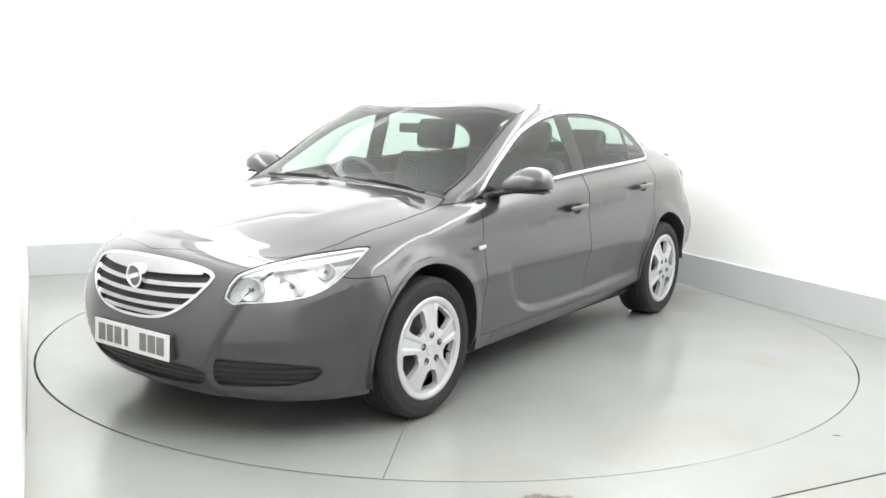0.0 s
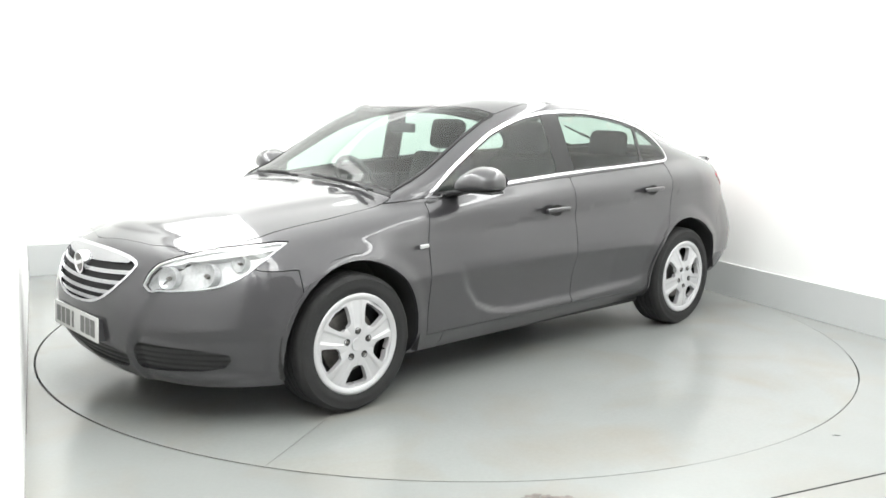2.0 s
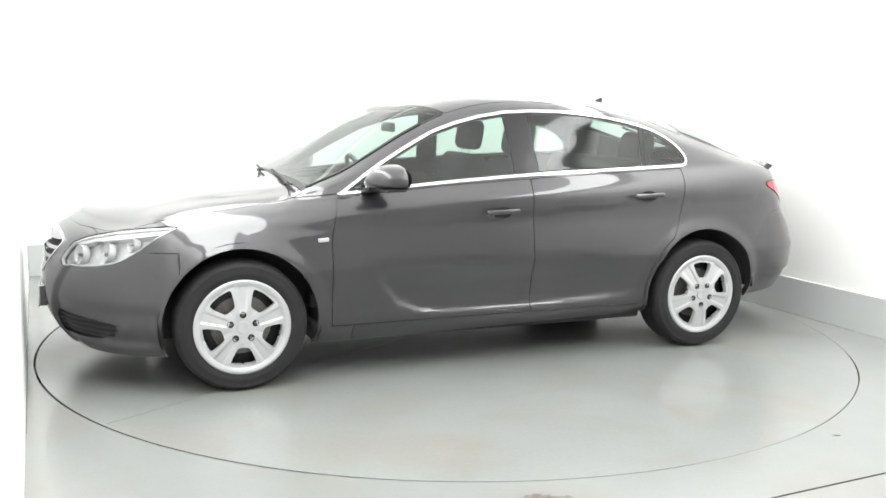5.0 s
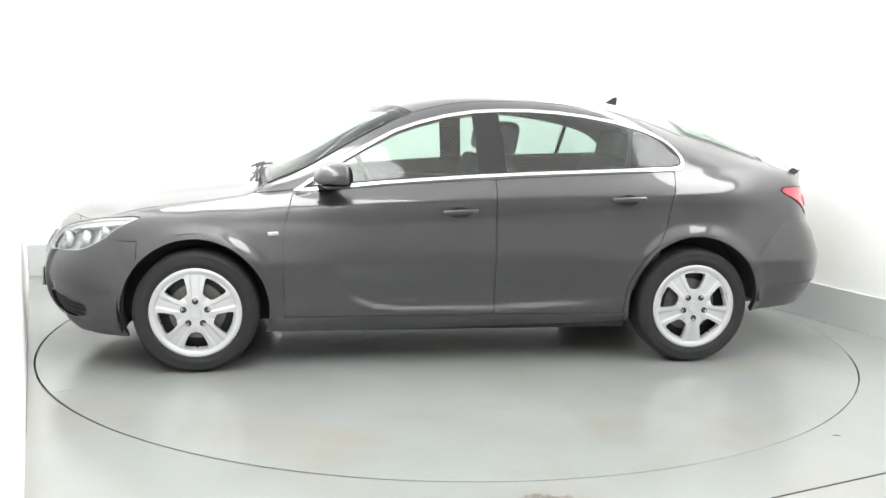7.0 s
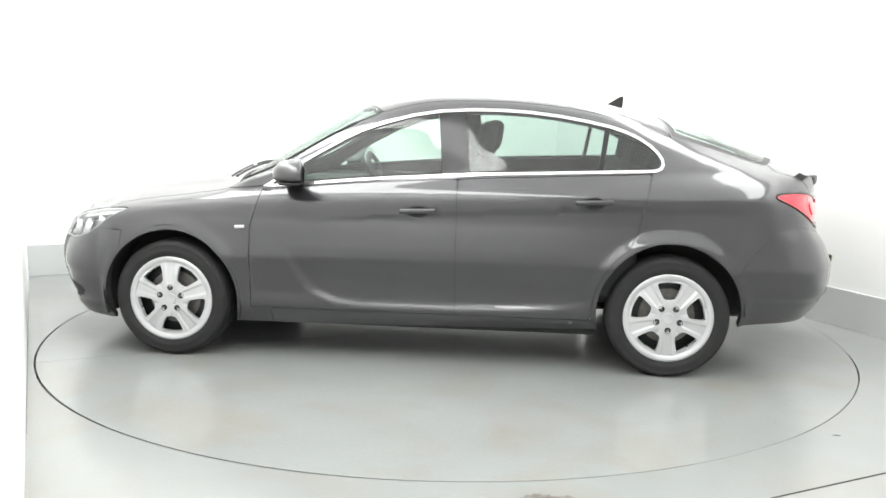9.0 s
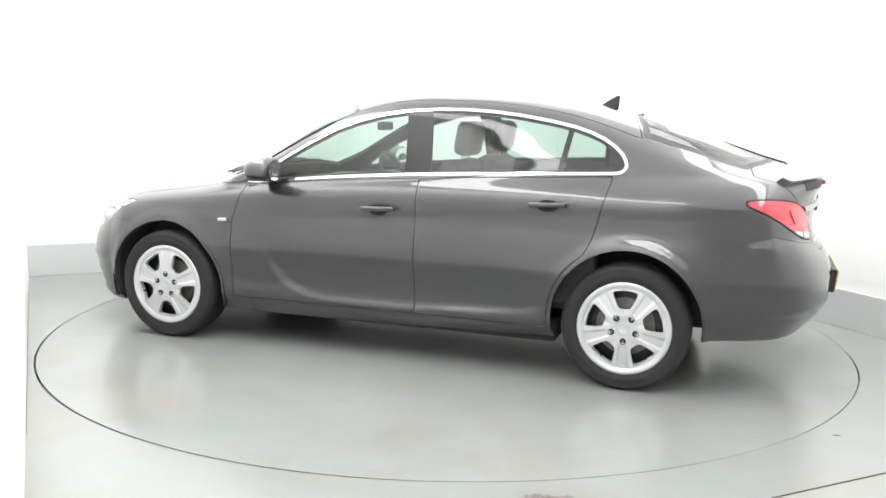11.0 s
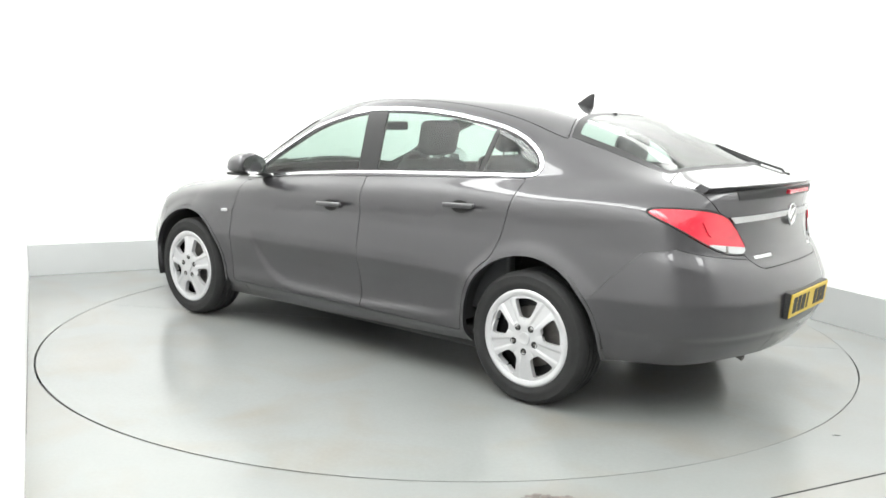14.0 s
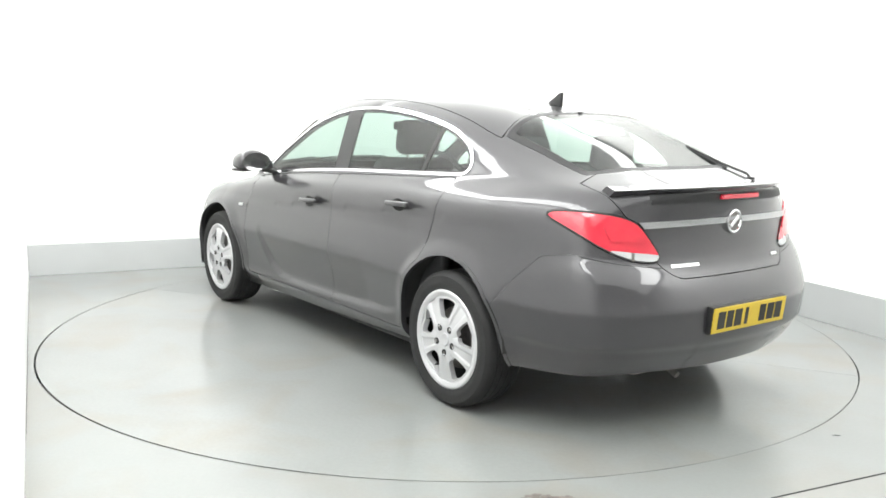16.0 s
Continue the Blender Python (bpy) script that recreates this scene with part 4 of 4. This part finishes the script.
    for y0, y1 in ((0.22, 0.38), (-0.38, -0.32)):
        text = band(band(gate, lambda V: V[:, 2] - 0.765, 0.007), lambda V: V[:, 1] - (y0 + y1) / 2, (y1 - y0) / 2)
        panel("model_bar", text, CHROME, tailgate, "plain silver bar", lift=0.003, lip=0.003)
    # door handles, mirrors and side repeaters
    for sg in (1, -1):
        for key, x, y, z in (("front", -0.02, 0.893, 0.862), ("rear", -0.955, 0.889, 0.932)):
            # dark dish laid on the door, its colour standing in for the hollow's shade
            rec = lathe([(0.0, 0.0), (0.035, 0.002), (0.042, 0.006)], 24)
            rec.transform(pose(x, sg * (y + 0.003), z - 0.006, 0, 0, 0 if sg > 0 else 180) @ Matrix.Diagonal((1.35, 1, 0.75, 1)))
            smooth(part("handle_recess", rec, LINER, doors[key, sg], "dark dish standing in for shade behind the handle"), 50)
            hd = box(-0.098, 0.098, -0.010, 0.012, -0.013, 0.013, 0.009, pose(x, sg * (y + 0.022), z, 0, 2, 0))
            smooth(part("door_handle", hd, PAINT, doors[key, sg], "body-coloured door handle"), 60)
        bm = bmesh.new()
        bmesh.ops.create_uvsphere(bm, u_segments=32, v_segments=20, radius=1)
        for v in bm.verts:
            c = v.co
            # flat-bottomed wedge, drawn out low towards the door
            c.x, c.y, c.z = [math.copysign(abs(q) ** 0.80, q) for q in c]
            inward = max(-c.y * sg, 0.0)
            c.x = (c.x * 0.135 if c.x > 0 else c.x * 0.040)
            c.z = c.z * (0.034 if c.z < 0 else 0.092) * (1 - 0.42 * inward ** 1.5) - 0.022 * inward
            c.y *= 0.128 if inward == 0 else 0.142
        bm.transform(pose(0.620, sg * 0.953, 1.034, 0, 0, sg * 12))
        mir = smooth(part("door_mirror", bm, PAINT, car, "grey door mirror housing"), 60)
        foot = box(-0.055, 0.045, -0.075, 0.06, -0.012, 0.012, 0.010, pose(0.69, sg * 0.86, 0.992, sg * 10, 0, 0))
        smooth(part("mirror_foot", foot, BLACK, mir, "black mirror foot"), 60)
        smooth(part("mirror_base", box(-0.030, 0.085, -0.095, 0.105, -0.007, 0.007, 0.006, pose(0.63, sg * 0.96, 1.000, 0, 0, sg * 12)), BLACK, mir, "black mirror underside"), 60)
        mg = lathe([(0.0, 0.0), (0.9, 0.0), (1.0, 0.03)], 32)
        mg.transform(pose(0.580, sg * 0.958, 1.052, 0, 0, sg * 12 + 90) @ Matrix.Diagonal((0.106, 0.02, 0.058, 1)))
        smooth(part("mirror_glass", mg, CHROME, mir, "mirror glass"), 40)
        rp = box(-0.028, 0.028, -0.006, 0.006, -0.010, 0.010, 0.005, pose(0.965, sg * 0.903, 0.745, 0, 4, 0))
        smooth(part("side_repeater", rp, WHITE_LENS, car, "clear side repeater"), 60)
    # aerial, washer jet, wipers
    fin = prism(((0.075, 0.0), (0.02, 0.030), (-0.035, 0.068), (-0.055, 0.072), (-0.050, 0.0)), 0.018, pose(-1.10, -0.009, 1.420) @ Matrix.Diagonal((1.25, 1, 1.15, 1)), 0.005)
    smooth(part("roof_aerial", fin, BLACK, car, "black shark-fin aerial"), 40)
    part("washer_jet", box(-0.012, 0.012, -0.012, 0.012, -0.01, 0.018, 0.005, pose(-1.30, 0.0, 1.384)), BLACK, car)
    wip = tagged(new("rear_wiper"), "black rear wiper")
    wip.parent = car
    part("wiper_arm", tube([(-2.13, -0.31, 1.105), (-2.11, -0.31, 1.128), (-1.98, -0.31, 1.164), (-1.75, -0.31, 1.240)], 0.0065), BLACK, wip)
    part("wiper_blade", tube([(-1.55, -0.32, 1.298), (-1.75, -0.31, 1.230), (-2.00, -0.30, 1.146)], 0.007), BLACK, wip)
    part("wiper_pivot", lathe([(0.0, 0.03), (0.02, 0.028), (0.024, 0.0)], 16, pose(-2.13, -0.31, 1.085, 90, 0, 0)), BLACK, wip)
    for y0, y1 in ((0.62, 0.10), (0.02, -0.50)):
        wp = tagged(new("front_wiper"), "black windscreen wiper")
        wp.parent = car
        pts = []
        for i in range(7):
            y = y0 + (y1 - y0) * i / 6
            x = 1.105 - 0.05 * (y / 0.7) ** 2 - 0.04 * i / 6
            zc = float(hermite(CROWN_X, CROWN_Z, np.array([x]))[0]) - 0.055 * (y / 0.7) ** 2 + 0.016
            pts.append((x, y, zc))
        part("wiper_blade", tube(pts, 0.007), BLACK, wp)
        part("wiper_arm", tube([(pts[0][0] + 0.03, y0, pts[0][2]), *[(p[0] + 0.012, p[1], p[2] + 0.010) for p in pts[1:5]]], 0.006), BLACK, wp)
    # wheels, wells and underside
    for x in (1.3685, -1.3685):
        for sg in (1, -1):
            wheel(car, x, sg)
            well = lathe([(0.400, 0.885), (0.405, 0.60), (0.0, 0.55)], 40, pose(x, 0, 0.345) @ Matrix.Diagonal((1, sg, 1, 1)))
            bmesh.ops.delete(well, geom=[v for v in well.verts if v.co.z < (0.20 if x > 0 else 0.30)], context="VERTS")
            smooth(part("wheel_well", well, LINER, car, "dark wheel arch liner"), 60)
    part("underbody", box(-1.0, 1.0, -0.80, 0.80, 0.19, 0.30, 0.02), LINER, car, "dark underbody")
    part("front_undertray", box(0.9, 2.10, -0.54, 0.54, 0.20, 0.30, 0.02), LINER, car, "dark undertray")
    part("rear_underbody", box(-2.12, -0.9, -0.54, 0.54, 0.28, 0.38, 0.02), LINER, car, "dark underbody")
    part("silencer", box(-2.05, -1.75, -0.45, 0.35, 0.22, 0.31, 0.04), STEEL, car, "dull metal silencer")
    part("tow_eye", tube([(-2.08, 0.18, 0.27), (-2.16, 0.18, 0.235)], 0.016), STEEL, car, "small metal tow eye")
    # cabin
    part("cabin_floor", box(-1.6, 1.0, -0.74, 0.74, 0.36, 0.44, 0.02), TRIMPL, car, "dark cabin floor")
    smooth(part("dashboard", box(0.50, 0.98, -0.72, 0.72, 0.66, 0.94, 0.07), TRIMPL, car, "dark grey dashboard"), 60)
    part("parcel_shelf", box(-1.95, -1.30, -0.62, 0.62, 0.955, 0.985, 0.01), TRIMPL, car, "dark parcel shelf")
    part("centre_console", box(-0.30, 0.60, -0.12, 0.12, 0.44, 0.68, 0.04), TRIMPL, car, "dark centre console")
    for sg in (1, -1):
        for a, b in ((0.86, -0.20), (-0.25, -1.20)):
            part("door_lining", box(b, a, sg * 0.77 - 0.03, sg * 0.77 + 0.03, 0.40, 0.955, 0.02), TRIMPL, car, "dark door lining")
    for y in (0.37, -0.37):
        seat(car, 0.15, y, 0.52)
    seat(car, -0.72, 0, 1.30, True)
    wl = tagged(new("steering_wheel"), "dark steering wheel")
    wl.parent = car
    wl.matrix_local = pose(0.40, -0.37, 0.93, 0, -65, 0)
    part("rim", tube([(0.185 * math.cos(i * math.pi / 16), 0.185 * math.sin(i * math.pi / 16), 0) for i in range(32)], 0.016, closed=True), TRIMPL, wl)
    part("hub", box(-0.06, 0.06, -0.08, 0.08, -0.02, 0.02, 0.02), TRIMPL, wl)
    part("spoke", box(-0.02, 0.02, -0.18, 0.18, -0.008, 0.008, 0.004), TRIMPL, wl)
    smooth(part("interior_mirror", box(-0.015, 0.015, -0.105, 0.105, -0.028, 0.028, 0.012, pose(0.33, -0.02, 1.290)), TRIMPL, car, "dark interior mirror"), 60)
    return car


TABLE_TOP = turntable()
CAR = build_car()

HEADING = ((0.0, 234.22), (0.5, 232.55), (1.0, 229.80), (1.5, 226.60), (2.0, 223.0), (3.0, 215.88), (4.0, 208.84), (5.0, 201.88), (6.0, 194.98), (7.0, 188.13), (8.0, 181.3),
           (9.0, 174.49), (10.0, 167.68), (11.0, 160.87), (12.0, 154.05), (13.0, 147.2), (14.0, 140.35), (15.0, 133.47), (16.0, 126.58))


def motions():
    """The turntable turns, and carries the car with it."""
    walk(TABLE_TOP, [(t, pose(0, 0, 0, 0, 0, a)) for t, a in HEADING])
    walk(CAR, [(t, pose(0, 0, 0, 0, 0, a) @ pose(0.1016, 0.0602, 0.0)) for t, a in HEADING])


motions()
